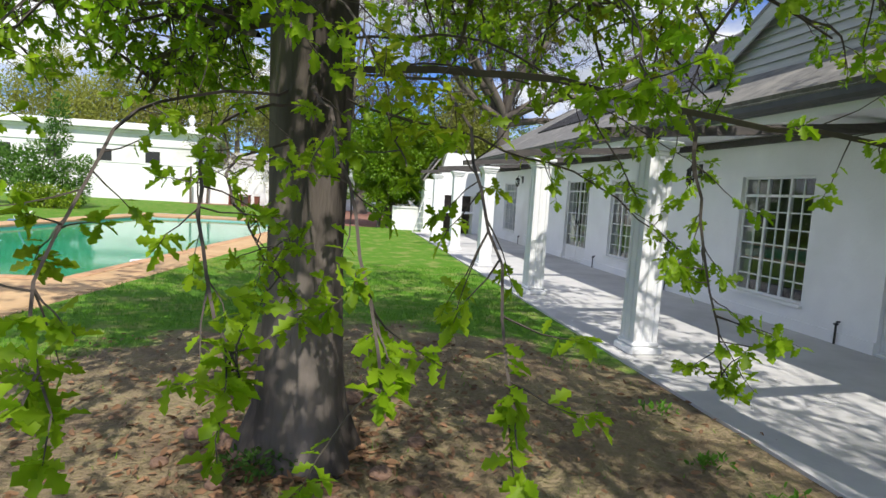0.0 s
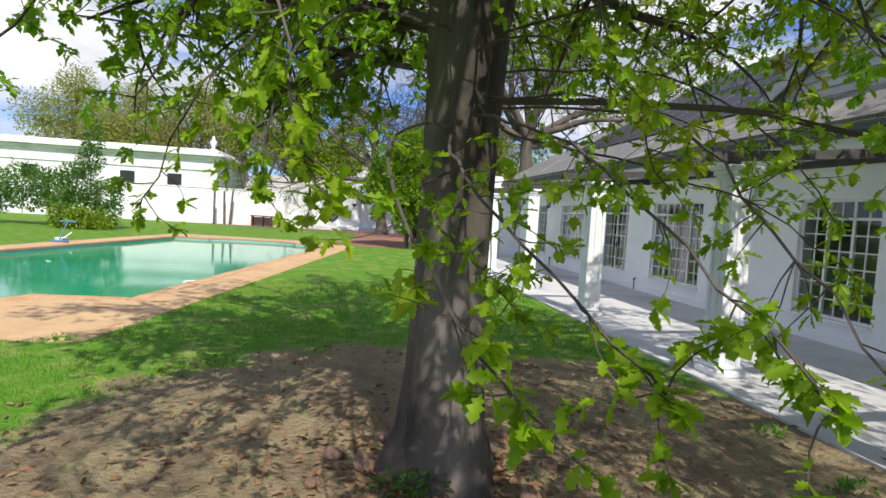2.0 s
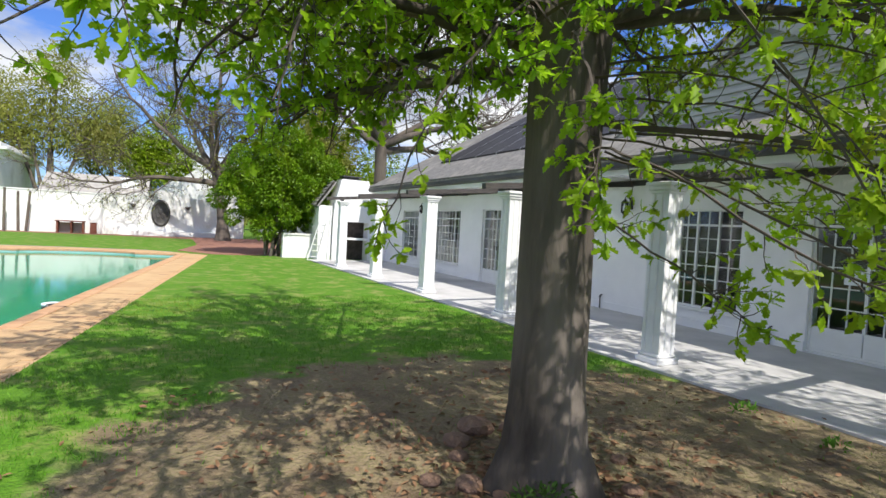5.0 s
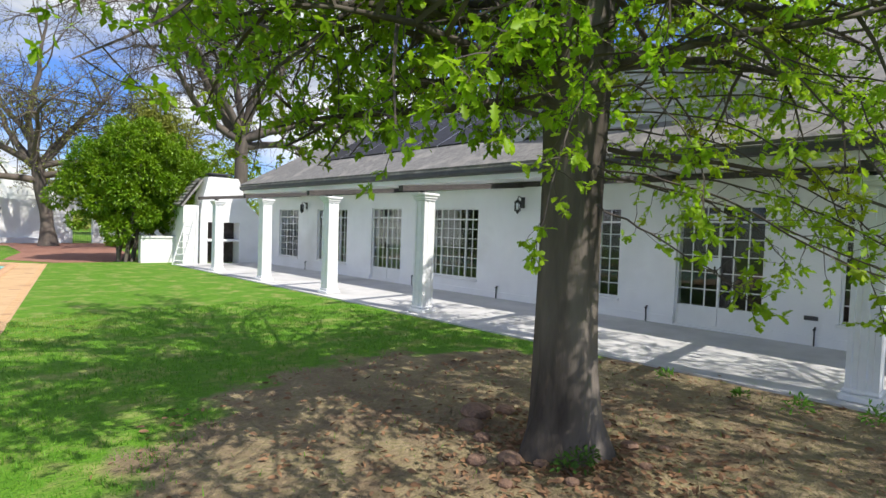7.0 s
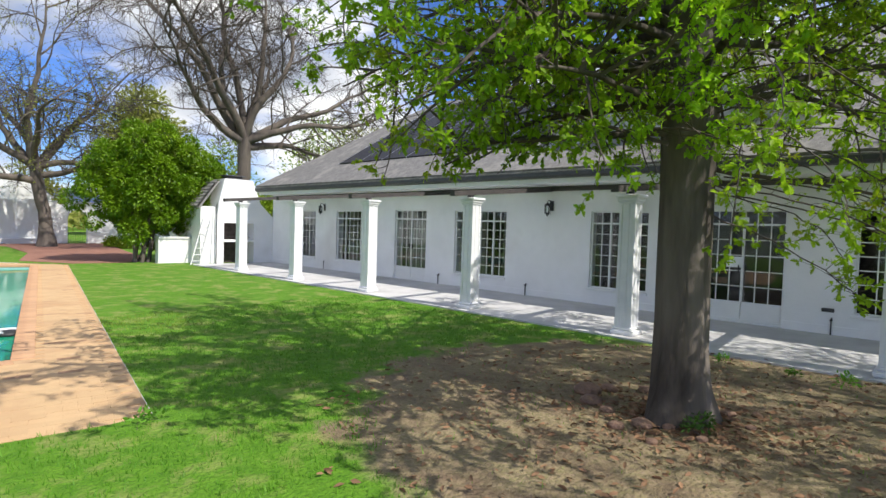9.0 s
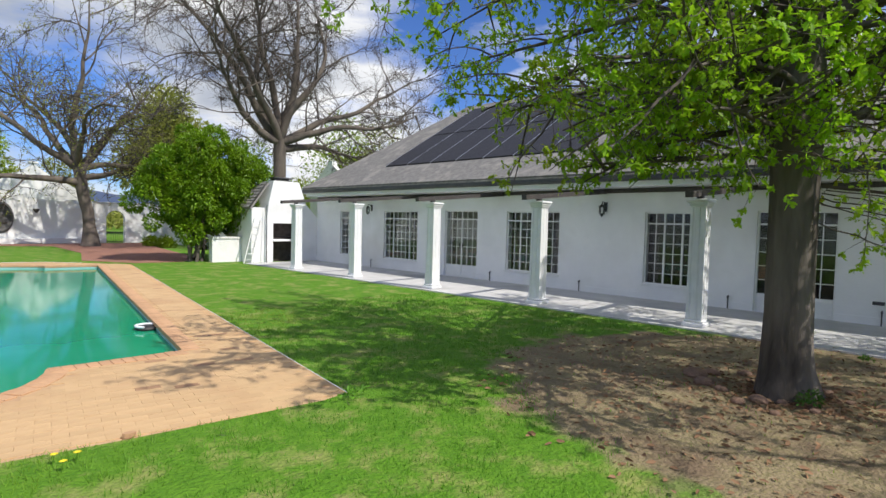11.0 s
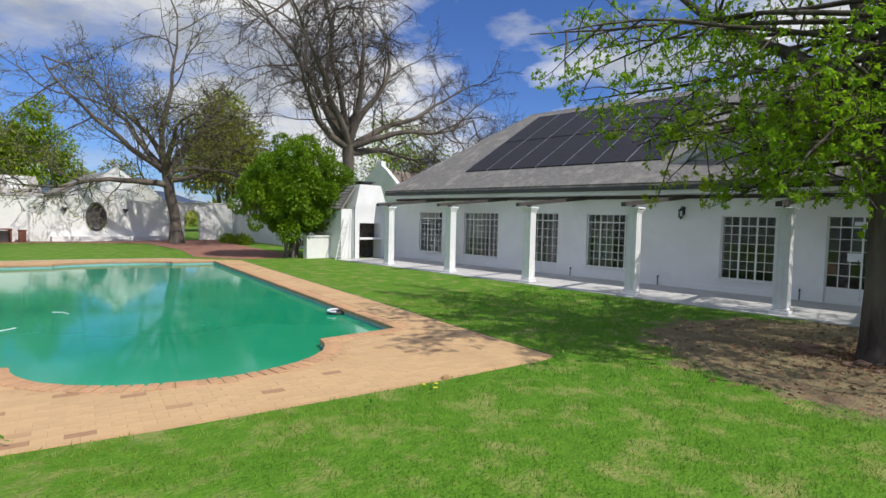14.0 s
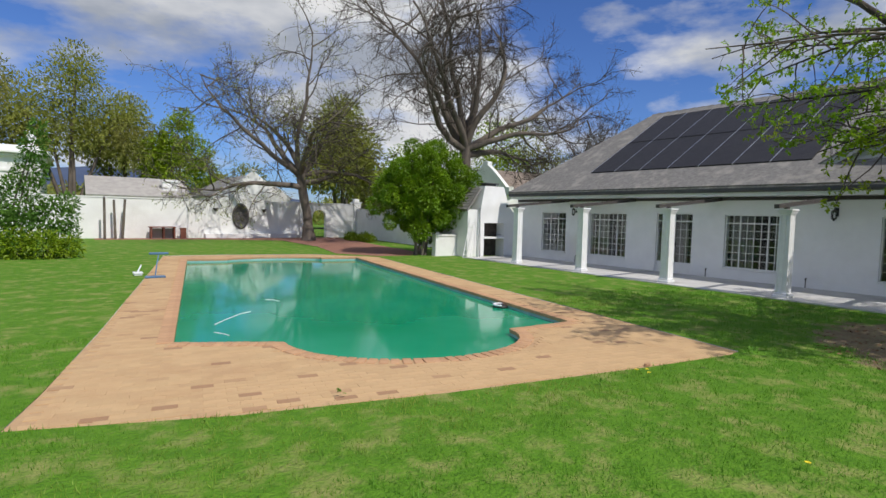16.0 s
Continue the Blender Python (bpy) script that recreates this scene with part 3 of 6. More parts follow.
# tile courses on the near slope: overlapping rows, each broken into single tiles
def tiles(name, parent, material, y_of, x0, x1, step=0.30, width=0.33):
    verts, faces = [], []
    c = math.cos(math.atan(PITCH))
    s = math.sin(math.atan(PITCH))
    row = 0
    x = x0
    while x < x1 - 0.05:
        ya, yb = y_of(x + 0.1)
        y = ya + (width / 2 if row % 2 else 0)
        while y < yb - 0.02:
            ye = min(y + width - 0.006, yb)
            L, t = step * 1.06, 0.062 + random.uniform(-0.008, 0.008)
            base = len(verts)
            for dx, lift in ((0.0, t + 0.016), (L, 0.012)):
                for yy in (y, ye):
                    px, pz = x + dx * c, rz(x) + dx * s
                    verts.append((px - s * lift, yy, pz + c * lift))
            for yy in (y, ye):
                verts.append((x, yy, rz(x) + 0.002))
            faces += [(base, base + 2, base + 3, base + 1), (base, base + 1, base + 5, base + 4)]
            y += width
        row += 1
        x += step * c
    ob = raw(name, verts, faces, material, parent)
    tagged(ob, kind="stuff")
    return ob


tiles("roof_tiles", roof_w, M_TILE, lambda x: (YN - 0.4, ROOF_N - (x - EAVE_X) * (ROOF_N - RY0) / (RIDGE_X - EAVE_X)), EAVE_X - 0.05, RIDGE_X)
bm = bmesh.new()
for i in range(60):
    y = RY0 + 0.1 - i * 0.42
    if y < YN:
        break
    tube(bm, [Vector((RIDGE_X, y, RIDGE_Z + 0.01)), Vector((RIDGE_X, y - 0.44, RIDGE_Z + 0.03))], [0.12, 0.13], 8)
tagged(part("ridge_tiles", bm, M_TILE, roof_w, "rounded grey ridge tiles"), kind="stuff")
bm = bmesh.new()
h0, h1 = Vector((EAVE_X, ROOF_N, EAVE_Z + 0.02)), Vector((RIDGE_X, RY0, RIDGE_Z + 0.02))
for i in range(21):
    a, b = h0.lerp(h1, i / 21), h0.lerp(h1, (i + 1.06) / 21)
    tube(bm, [a, b], [0.12, 0.10], 8)
tagged(part("hip_tiles", bm, M_TILE, roof_w, "rounded grey hip tiles"), kind="stuff")


# solar panels in two rows
def solar_panel():
    p = thing("solar_panel", (0, 0, 0), "long matt black solar heating panel on the tiles", "solar panel", "solar panels on the roof")
    w, l = 1.112, 2.75
    part("absorber_sheet", boxes((0.02, 0.02, 0.006, l - 0.02, w - 0.02, 0.028)), M_PANEL, p, "matt black absorber sheet")
    part("panel_frame", boxes((0, 0, 0, l, 0.02, 0.035), (0, w - 0.02, 0, l, w, 0.035), (0, 0.02, 0, 0.02, w - 0.02, 0.035), (l - 0.02, 0.02, 0, l, w - 0.02, 0.035)), M_IRON, p, "thin dark frame")
    part("mounting_rail", boxes((0.0, w + 0.006, -0.02, l, w + 0.044, 0.034)), M_ALU, p, "bright aluminium rail")
    return p


proto = None
pitch_deg = math.degrees(math.atan(PITCH))
for r in range(2):
    for c in range(7):
        x = 3.2 + r * 2.80 * math.cos(math.atan(PITCH))
        y = 10.35 + c * 1.157
        m = pose(x - 0.06, y, rz(x) + 0.11, 0, -pitch_deg, 0)
        if proto is None:
            proto = solar_panel()
            proto.matrix_basis = m
        else:
            copy_thing(proto, m)

# cross gable over the near part of the veranda
GX, GYA, GYB = 3.05, 10.15, 4.15
GAY, GAZ = (GYA + GYB) / 2, 5.25
GFZ = rz(GX) - 0.02
gable = thing("gable", (0, 0, 0), "boarded gable with grey barge boards above the veranda", "gable", kind="structure")
bm = bmesh.new()
n_board = 13
slope = (GAZ - GFZ) / (GYA - GAY)
for i in range(n_board):
    z0 = GFZ + (GAZ - GFZ) * i / n_board
    z1 = GFZ + (GAZ - GFZ) * (i + 1) / n_board
    half = (GAZ - z0) / slope
    half1 = max((GAZ - z1) / slope, 0.01)
    v = [bm.verts.new(p) for p in ((GX - 0.035, GAY - half, z0), (GX - 0.035, GAY + half, z0), (GX, GAY + half1, z1), (GX, GAY - half1, z1), (GX + 0.02, GAY - half, z0), (GX + 0.02, GAY + half, z0))]
    bm.faces.new((v[0], v[3], v[2], v[1]))
    bm.faces.new((v[0], v[1], v[5], v[4]))
M_BOARD = mat("grey_board", (0.50, 0.50, 0.51), (0.40, 0.40, 0.41), 0.75, 4, 0.3, stretch=(1, 0.3, 4))
part("weatherboards", bm, M_BOARD, gable, "light grey weatherboards")
back_x = EAVE_X + (GAZ - EAVE_Z) / PITCH
for sgn, yf in ((1, GYA), (-1, GYB)):
    y_o = yf + sgn * 0.12
    z_o = GFZ - 0.12 * slope
    bm = slab([(GX - 0.14, y_o, z_o + 0.02), (GX - 0.14, GAY, GAZ + 0.04), (GX - 0.14, GAY, GAZ - 0.26), (GX - 0.14, y_o - sgn * 0.05, z_o - 0.22)], 0.03 * sgn)
    bmesh.ops.recalc_face_normals(bm, faces=bm.faces[:])
    part("barge_board", bm, M_BOARD, gable, "grey sloping barge board")
    foot_x = EAVE_X + (z_o - EAVE_Z) / PITCH
    pts = [(GX - 0.18, y_o, z_o + 0.03), (foot_x + 0.1, y_o, z_o + 0.03), (back_x + 0.1, GAY, GAZ + 0.06), (GX - 0.18, GAY, GAZ + 0.06)]
    bm = slab(pts if sgn < 0 else pts[::-1], 0.05)
    bmesh.ops.recalc_face_normals(bm, faces=bm.faces[:])
    part("gable_roof", bm, M_TILE, gable, "grey tiled gable roof")

# ---- veranda ----
patio = tagged(part("patio", boxes((-0.30, YN, -0.14, WX - 0.032, 22.55, -0.004)), M_PATIO), "pale worn concrete veranda floor", "patio", kind="structure")
COL_Y = [2.99, 6.28, 9.58, 12.81, 16.10, 19.40]
COL_X = 0.05


def column():
    c = thing("column", (COL_X, COL_Y[0], 0), "square fluted white veranda column with moulded cap", "column", "veranda columns")
    part("base", boxes((-0.185, -0.185, -0.01, 0.185, 0.185, 0.07), (-0.16, -0.16, 0.07, 0.16, 0.16, 0.12), bevel=0.018), M_COL, c, "moulded white plinth")
    bm = bmesh.new()
    h, d = 0.135, 0.012
    out = []
    marks = [-h, -0.09, -0.08, -0.04, -0.03, 0.03, 0.04, 0.08, 0.09, h]
    prof = []
    for i, m in enumerate(marks):
        prof.append((m, -h + (d if i in (2, 3, 6, 7) else 0.0)))
    for q in range(4):
        a = q * math.pi / 2
        for x, y in prof[:-1]:
            out.append((x * math.cos(a) - y * math.sin(a), x * math.sin(a) + y * math.cos(a)))
    lo_v = [bm.verts.new((x, y, 0.12)) for x, y in out]
    hi_v = [bm.verts.new((x * 0.94, y * 0.94, 2.06)) for x, y in out]
    for i in range(len(out)):
        j = (i + 1) % len(out)
        bm.faces.new((lo_v[i], lo_v[j], hi_v[j], hi_v[i]))
    part("shaft", bm, M_COL, c, "fluted white shaft with peeling paint")
    part("cap", boxes((-0.145, -0.145, 2.06, 0.145, 0.145, 2.10), (-0.165, -0.165, 2.10, 0.165, 0.165, 2.15), (-0.19, -0.19, 2.15, 0.19, 0.19, 2.20), bevel=0.01), M_COL, c, "stepped white cap")
    return c


col = column()
for y in COL_Y[1:]:
    copy_thing(col, pose(COL_X, y, 0))


def rafter(y):
    r = thing("pergola_rafter", (0, y, 2.2), "dark timber pergola rafter from wall to column", "rafter", "pergola rafters")
    part("beam", slab([(-0.55, -0.06, 0.10), (2.9, -0.06, 0.42), (2.9, 0.06, 0.42), (-0.55, 0.06, 0.10)], 0.10), M_DARKWOOD, r)
    part("bracket", boxes((-0.05, -0.045, -0.003, 0.05, 0.045, 0.06)), M_IRON, r, "dark metal shoe on the column")


for y in COL_Y:
    rafter(y)
tagged(part("wall_plate", boxes((WX - 0.07, YN + 0.3, 2.535, WX - 0.003, YF - 0.1, 2.635), bevel=0.006), M_DARKWOOD), "dark timber wall plate under the eaves", "beam", kind="structure")


def lantern(y):
    l = thing("wall_lantern", (WX, y, 2.12), "black iron coach lantern on a curled wall bracket", "lantern", "wall lanterns")
    part("backplate", boxes((-0.02, -0.05, -0.05, 0.0, 0.05, 0.19), bevel=0.006), M_IRON, l)
    bm = bmesh.new()
    tube(bm, [Vector((-0.01, 0, 0.1)), Vector((-0.09, 0, 0.19)), Vector((-0.17, 0, 0.2)), Vector((-0.19, 0, 0.13))], [0.012, 0.011, 0.01, 0.009], 6)
    part("bracket", bm, M_IRON, l)
    part("roof", lathe([(0.085, 0.06), (0.06, 0.10), (0.02, 0.13), (0.012, 0.16)], 6, (-0.19, 0, 0)), M_IRON, l)
    part("glass", lathe([(0.045, -0.12), (0.07, 0.055)], 6, (-0.19, 0, 0)), M_GLASS, l, "clear lantern glass")
    part("cage", boxes(*[(-0.19 + 0.062 * math.cos(a) - 0.006, 0.062 * math.sin(a) - 0.006, -0.13, -0.19 + 0.062 * math.cos(a) + 0.006, 0.062 * math.sin(a) + 0.006, 0.06) for a in [i * math.pi / 3 for i in range(6)]]), M_IRON, l)
    part("finial", lathe([(0.005, -0.19), (0.03, -0.15), (0.05, -0.12)], 8, (-0.19, 0, 0)), M_IRON, l)


for y in (9.55, 18.95):
    lantern(y)

# meter box, pipe stubs
for y, z in ((4.06, 0.40),):
    v = thing("wall_vent", (WX, y, z), "small dark metal flap vent low on the wall", "vent")
    part("cover", boxes((-0.025, -0.09, -0.03, 0, 0.09, 0.035), bevel=0.006), M_GUTTER, v)
    part("flap", boxes((-0.05, -0.08, 0.012, -0.026, 0.08, 0.02)), M_GUTTER, v)
for y in (6.6, 4.0, 10.2, 13.2, 18.9):
    t_ = thing("tap", (WX, y, 0.17), "thin upright pipe stub with tap by the wall", "tap", "wall pipes")
    bm = bmesh.new()
    tube(bm, [Vector((-0.05, 0, -0.18)), Vector((-0.05, 0, 0.08)), Vector((-0.045, 0, 0.1)), Vector((0.0, 0, 0.1))], [0.012] * 4, 6)
    part("pipe", bm, M_IRON, t_)
    part("valve", boxes((-0.075, -0.02, 0.06, -0.03, 0.02, 0.085), bevel=0.004), M_IRON, t_)


# ---- braai, walls and buildings behind the pool ----
def braai():
    """A built-in barbecue: hearth with two openings below a tapered chimney, a lean-to roof beside it."""
    b = thing("braai", (0, 22.6, 0), "white plastered built-in barbecue with tapered chimney", "barbecue")
    x0, d = 0.66, 0.95
    part("hearth", boxes((x0, 0, -0.1, 0.92, d, 1.8), (2.12, 0, -0.1, 2.918, d, 1.8), (0.92, 0, 1.52, 2.12, d, 1.8), (0.92, 0.7, -0.1, 2.12, d, 1.52)), M_WALL, b)
    part("shelf", boxes((0.90, -0.06, 0.80, 2.14, 0.7, 0.88), bevel=0.01), M_WALL, b, "white concrete hearth shelf")
    part("fire_back", boxes((0.921, 0.55, 0.881, 2.119, 0.699, 1.519)), M_SOOT, b, "soot-black fire wall")
    part("wood_store", boxes((0.921, 0.6, -0.02, 2.119, 0.699, 0.799)), M_SOOT, b, "dark firewood store")
    for i in range(8):
        xg = 0.99 + i * 0.14
        part("grate_bar", boxes((xg, 0.05, 0.98, xg + 0.012, 0.54, 0.992)), M_IRON, b)
    bm = bmesh.new()
    lo = [bm.verts.new(p) for p in ((x0, 0, 1.8), (2.9, 0, 1.8), (2.9, d, 1.8), (x0, d, 1.8))]
    md = [bm.verts.new(p) for p in ((0.72, 0, 2.3), (2.38, 0, 2.3), (2.38, d, 2.3), (0.72, d, 2.3))]
    hi = [bm.verts.new(p) for p in ((0.95, 0.05, 3.2), (2.07, 0.05, 3.2), (2.07, 0.75, 3.2), (0.95, 0.75, 3.2))]
    for a, c in ((lo, md), (md, hi)):
        for i in range(4):
            bm.faces.new((a[i], a[(i + 1) % 4], c[(i + 1) % 4], c[i]))
    bm.faces.new(hi)
    part("chimney", bm, M_WALL, b, "tapered white chimney")
    part("cowl", boxes((1.05, 0.1, 3.2, 1.75, 0.68, 3.24), (1.12, 0.15, 3.24, 1.68, 0.62, 3.30), (1.0, 0.06, 3.30, 1.80, 0.72, 3.35), bevel=0.008), M_GUTTER, b, "dark metal chimney cowl")
    part("side_wall", boxes((0.12, 0.2, -0.1, x0 - 0.002, 2.4, 2.12)), M_OLDWALL, b, "white side wall of the barbecue nook")
    bm = slab([(0.02, 0.12, 2.08), (0.74, 0.12, 3.1), (0.74, 0.9, 3.1), (0.02, 0.9, 2.08)][::-1], -0.06)
    bmesh.ops.recalc_face_normals(bm, faces=bm.faces[:])
    part("lean_to_roof", bm, M_TILE, b, "grey tiled lean-to roof")
    verts, faces = [], []
    for r in range(8):
        for c in range(3):
            t0, t1 = r / 8, (r + 1.05) / 8
            ya, yb = 0.10 + c * 0.27, 0.10 + c * 0.27 + 0.262
            n = len(verts)
            for t_, lift in ((t0, 0.10), (t1, 0.075)):
                for yy in (ya, yb):
                    verts.append((0.02 + 0.72 * t_ - lift * 0.8, yy, 2.08 + 1.02 * t_ + lift * 0.5))
            for yy in (ya, yb):
                verts.append((0.02 + 0.72 * t0 - 0.03, yy, 2.08 + 1.02 * t0 + 0.02))
            faces += [(n, n + 1, n + 3, n + 2), (n, n + 4, n + 5, n + 1)]
    tagged(raw("lean_to_tiles", verts, faces, M_TILE, b), kind="stuff")
    return b


braai()


def ladder():
    l = thing("ladder", (0.22, 22.4, -0.03), "white wooden lattice ladder leaning on the barbecue", "ladder")
    bm0 = [((-0.55, 0.1, 0.0), (0.0, 0.34, 1.75)), ((-0.2, 0.0, 0.0), (0.26, 0.3, 1.75))]
    for a, c in bm0:
        bm = bmesh.new()
        tube(bm, [Vector(a), Vector(c)], [0.022, 0.018], 4)
        part("rail", bm, M_TRIM, l)
    for i in range(7):
        t = 0.08 + i * 0.13
        p, q = Vector(bm0[0][0]).lerp(Vector(bm0[0][1]), t), Vector(bm0[1][0]).lerp(Vector(bm0[1][1]), t)
        bm = bmesh.new()
        tube(bm, [p, q], [0.013, 0.013], 4)
        part("rung", bm, M_TRIM, l)
    s = thing("pole", (0.42, 22.44, -0.03), "thin dark pole leaning on the barbecue", "pole")
    bm = bmesh.new()
    tube(bm, [Vector((0.12, -0.05, 0)), Vector((0.2, 0.12, 2.25))], [0.018, 0.014], 6)
    part("shaft", bm, M_IRON, s)


ladder()


def wall_run(name, pts, z1, thick, label, cap=True, material=None):
    """A free-standing plastered wall along points, with a slightly wider rounded top."""
    w = thing(name, (0, 0, 0), label, "garden wall", kind="structure")
    for (xa, ya), (xb, yb) in zip(pts, pts[1:]):
        d = Vector((xb - xa, yb - ya))
        n = Vector((-d.y, d.x)).normalized() * thick / 2
        ol = [(xa - n.x, ya - n.y), (xb - n.x, yb - n.y), (xb + n.x, yb + n.y), (xa + n.x, ya + n.y)]
        bm = prism(ol, -0.25, z1)
        bmesh.ops.recalc_face_normals(bm, faces=bm.faces[:])
        part("wall_face", bm, material or M_OLDWALL, w)
        if cap:
            n2 = n * 1.25
            ol = [(xa - n2.x, ya - n2.y), (xb - n2.x, yb - n2.y), (xb + n2.x, yb + n2.y), (xa + n2.x, ya + n2.y)]
            bm = prism(ol, z1, z1 + 0.07)
            bmesh.ops.recalc_face_normals(bm, faces=bm.faces[:])
            part("coping", bm, M_OLDWALL, w, "white rounded wall top")
    return w


BY = 40.9
wall_run("wall_back_left", [(-36, BY + 0.6), (-8.4, BY)], 2.38, 0.32, "long white limewashed garden wall")
wall_run("wall_left", [(-36, BY + 0.6), (-35, 6)], 2.38, 0.3, "long white garden wall beside the lawn")
# the feature wall: swept top, round niche, low stone seat
fw = thing("feature_wall", (0, BY - 0.05, 0), "swept white wall with a round niche and low bench", "garden wall", kind="structure")
bm = bmesh.new()
xs = [-8.4 + i * (7.2 / 40) for i in range(41)]
NCX = -5.3


def sweep_top(x):
    d = abs(x - NCX)
    return 2.42 + 0.45 * math.exp(-(d / 1.3) ** 2) + (0.10 if d > 2.9 else 0.0)


def bow(x):
    return -0.30 * max(0.0, math.cos((x - NCX) * 0.5)) ** 2


for a, b_ in zip(xs, xs[1:]):
    pts = [(a, bow(a)), (b_, bow(b_)), (b_, 0.35), (a, 0.35)]
    ta, tb = sweep_top(a), sweep_top(b_)
    v = [bm.verts.new((x, y, -0.2)) for x, y in pts] + [bm.verts.new((x, y, z)) for (x, y), z in zip(pts, (ta, tb, tb, ta))]
    for f in ((0, 1, 5, 4), (4, 5, 6, 7), (2, 3, 7, 6)):
        bm.faces.new([v[i] for i in f])
bmesh.ops.remove_doubles(bm, verts=bm.verts[:], dist=1e-4)
part("wall_face", bm, M_OLDWALL, fw)
bm = bmesh.new()
for a, b_ in zip(xs[5:38], xs[6:39]):
    pts = [(a, bow(a) - 0.42), (b_, bow(b_) - 0.42), (b_, bow(b_)), (a, bow(a))]
    v = [bm.verts.new((x, y, -0.1)) for x, y in pts] + [bm.verts.new((x, y, 0.27)) for x, y in pts]
    for f in ((0, 1, 5, 4), (4, 5, 6, 7)):
        bm.faces.new([v[i] for i in f])
part("bench", bm, M_OLDWALL, fw, "low curved white bench")
# oval relief in dark stone, plain shapes only
m_ = thing("wall_relief", (NCX, BY - 0.40, 1.42), "dark oval stone relief in a moulded ring", "relief")
bm = bmesh.new()
n = 28
for r0, r1, y0, y1 in ((0.54, 0.46, 0.0, -0.10), (0.46, 0.40, -0.10, -0.03)):
    for i in range(n):
        a0, a1 = 2 * math.pi * i / n, 2 * math.pi * (i + 1) / n
        bm.faces.new([bm.verts.new((r * math.cos(a), y, r * 1.6 * math.sin(a))) for r, a, y in ((r0, a0, y0), (r0, a1, y0), (r1, a1, y1), (r1, a0, y1))])
part("ring", bm, M_STONE, m_, "moulded dark ring")
bm = bmesh.new()
bm.faces.new([bm.verts.new((0.41 * math.cos(2 * math.pi * i / n), -0.02, 0.41 * 1.6 * math.sin(2 * math.pi * i / n))) for i in range(n)])
for cx, cz, r in ((0, 0.12, 0.17), (-0.13, -0.15, 0.16), (0.14, -0.18, 0.17), (0.02, -0.05, 0.15)):
    bmesh.ops.create_icosphere(bm, subdivisions=2, radius=r, matrix=Matrix.Translation((cx, -0.03, cz)) @ Matrix.Diagonal((1, 0.4, 1.1, 1)))
part("carving", bm, M_STONE, m_, "weathered dark carving")
for dx in (-1.55, 1.55):
    s = thing("wall_planter", (NCX + dx, BY - 0.33, 1.85), "small grey shell-shaped wall planter", "planter", "wall planters")
    part("bowl", lathe([(0.02, -0.16), (0.09, -0.08), (0.15, 0.04), (0.17, 0.08)], 10), M_STONE, s)

# gate wall with arched opening
gw = thing("gate_wall", (0, BY, 0), "white garden wall with arched gateway", "garden wall", kind="structure")
GX0, GX1, GT = -0.27, 0.75, 1.98


def arch_wall(xl, xr, z1, a0, a1, top, thick):
    bm = bmesh.new()
    r = (a1 - a0) / 2
    zc = top - r
    ring = [(a0, -0.2)] + [(a0 + r - r * math.cos(math.pi * k / 12), zc + r * math.sin(math.pi * k / 12)) for k in range(13)] + [(a1, -0.2)]
    for y, flip in ((-thick / 2, False), (thick / 2, True)):
        vs = [bm.verts.new((x, y, z)) for x, z in ring]
        top_l = [bm.verts.new((xl, y, z)) for z in (-0.2, z1)]
        top_r = [bm.verts.new((xr, y, z)) for z in (z1, -0.2)]
        ups = [bm.verts.new((x, y, z1)) for x, z in ring[1:-1]]
        f = [(top_l[0], vs[0], vs[1], ups[0], top_l[1])]
        for i in range(12):
            f.append((vs[1 + i], vs[2 + i], ups[i + 1], ups[i]))
        f.append((vs[-2], vs[-1], top_r[1], top_r[0], ups[-1]))
        for q in f:
            bm.faces.new(q[::-1] if flip else q)
        if not flip:
            front = vs
    for i in range(len(ring) - 1):
        (xa, za), (xb, zb) = ring[i], ring[i + 1]
        bm.faces.new([bm.verts.new(p) for p in ((xa, -thick / 2, za), (xa, thick / 2, za), (xb, thick / 2, zb), (xb, -thick / 2, zb))])
    bm.faces.new([bm.verts.new(p) for p in ((xl, -thick / 2, z1), (xr, -thick / 2, z1), (xr, thick / 2, z1), (xl, thick / 2, z1))])
    return bm


part("wall_face", arch_wall(-1.2, 2.9, 2.40, GX0, GX1, GT, 0.34), M_OLDWALL, gw)
part("coping", boxes((-1.2, -0.22, 2.40, 2.9, 0.22, 2.47), bevel=0.02), M_OLDWALL, gw, "rounded white wall top")
part("gate_post", boxes((2.9, -0.28, -0.2, 3.5, 0.28, 2.55), (2.85, -0.33, 2.55, 3.55, 0.33, 2.63), (3.0, -0.18, 2.63, 3.4, 0.18, 2.86), bevel=0.02), M_OLDWALL, gw, "square white post with stepped cap")
g = thing("gate", (0.24, BY + 0.1, -0.05), "low black iron gate in the archway", "gate")
for i in range(8):
    part("bar", boxes((-0.42 + i * 0.12, -0.008, 0.05, -0.408 + i * 0.12, 0.008, 0.72)), M_IRON, g)
for z in (0.08, 0.66):
    part("rail", boxes((-0.44, -0.012, z, 0.44, 0.012, z + 0.03)), M_IRON, g)
wall_run("wall_side", [(3.3, BY - 0.3), (2.3, 25.0), (0.62, 25.02)], 2.05, 0.3, "white garden wall running back to the gate")
wall_run("wall_low", [(-1.05, 23.75), (0.118, 23.75)], 0.88, 0.3, "low white garden wall beside the barbecue")

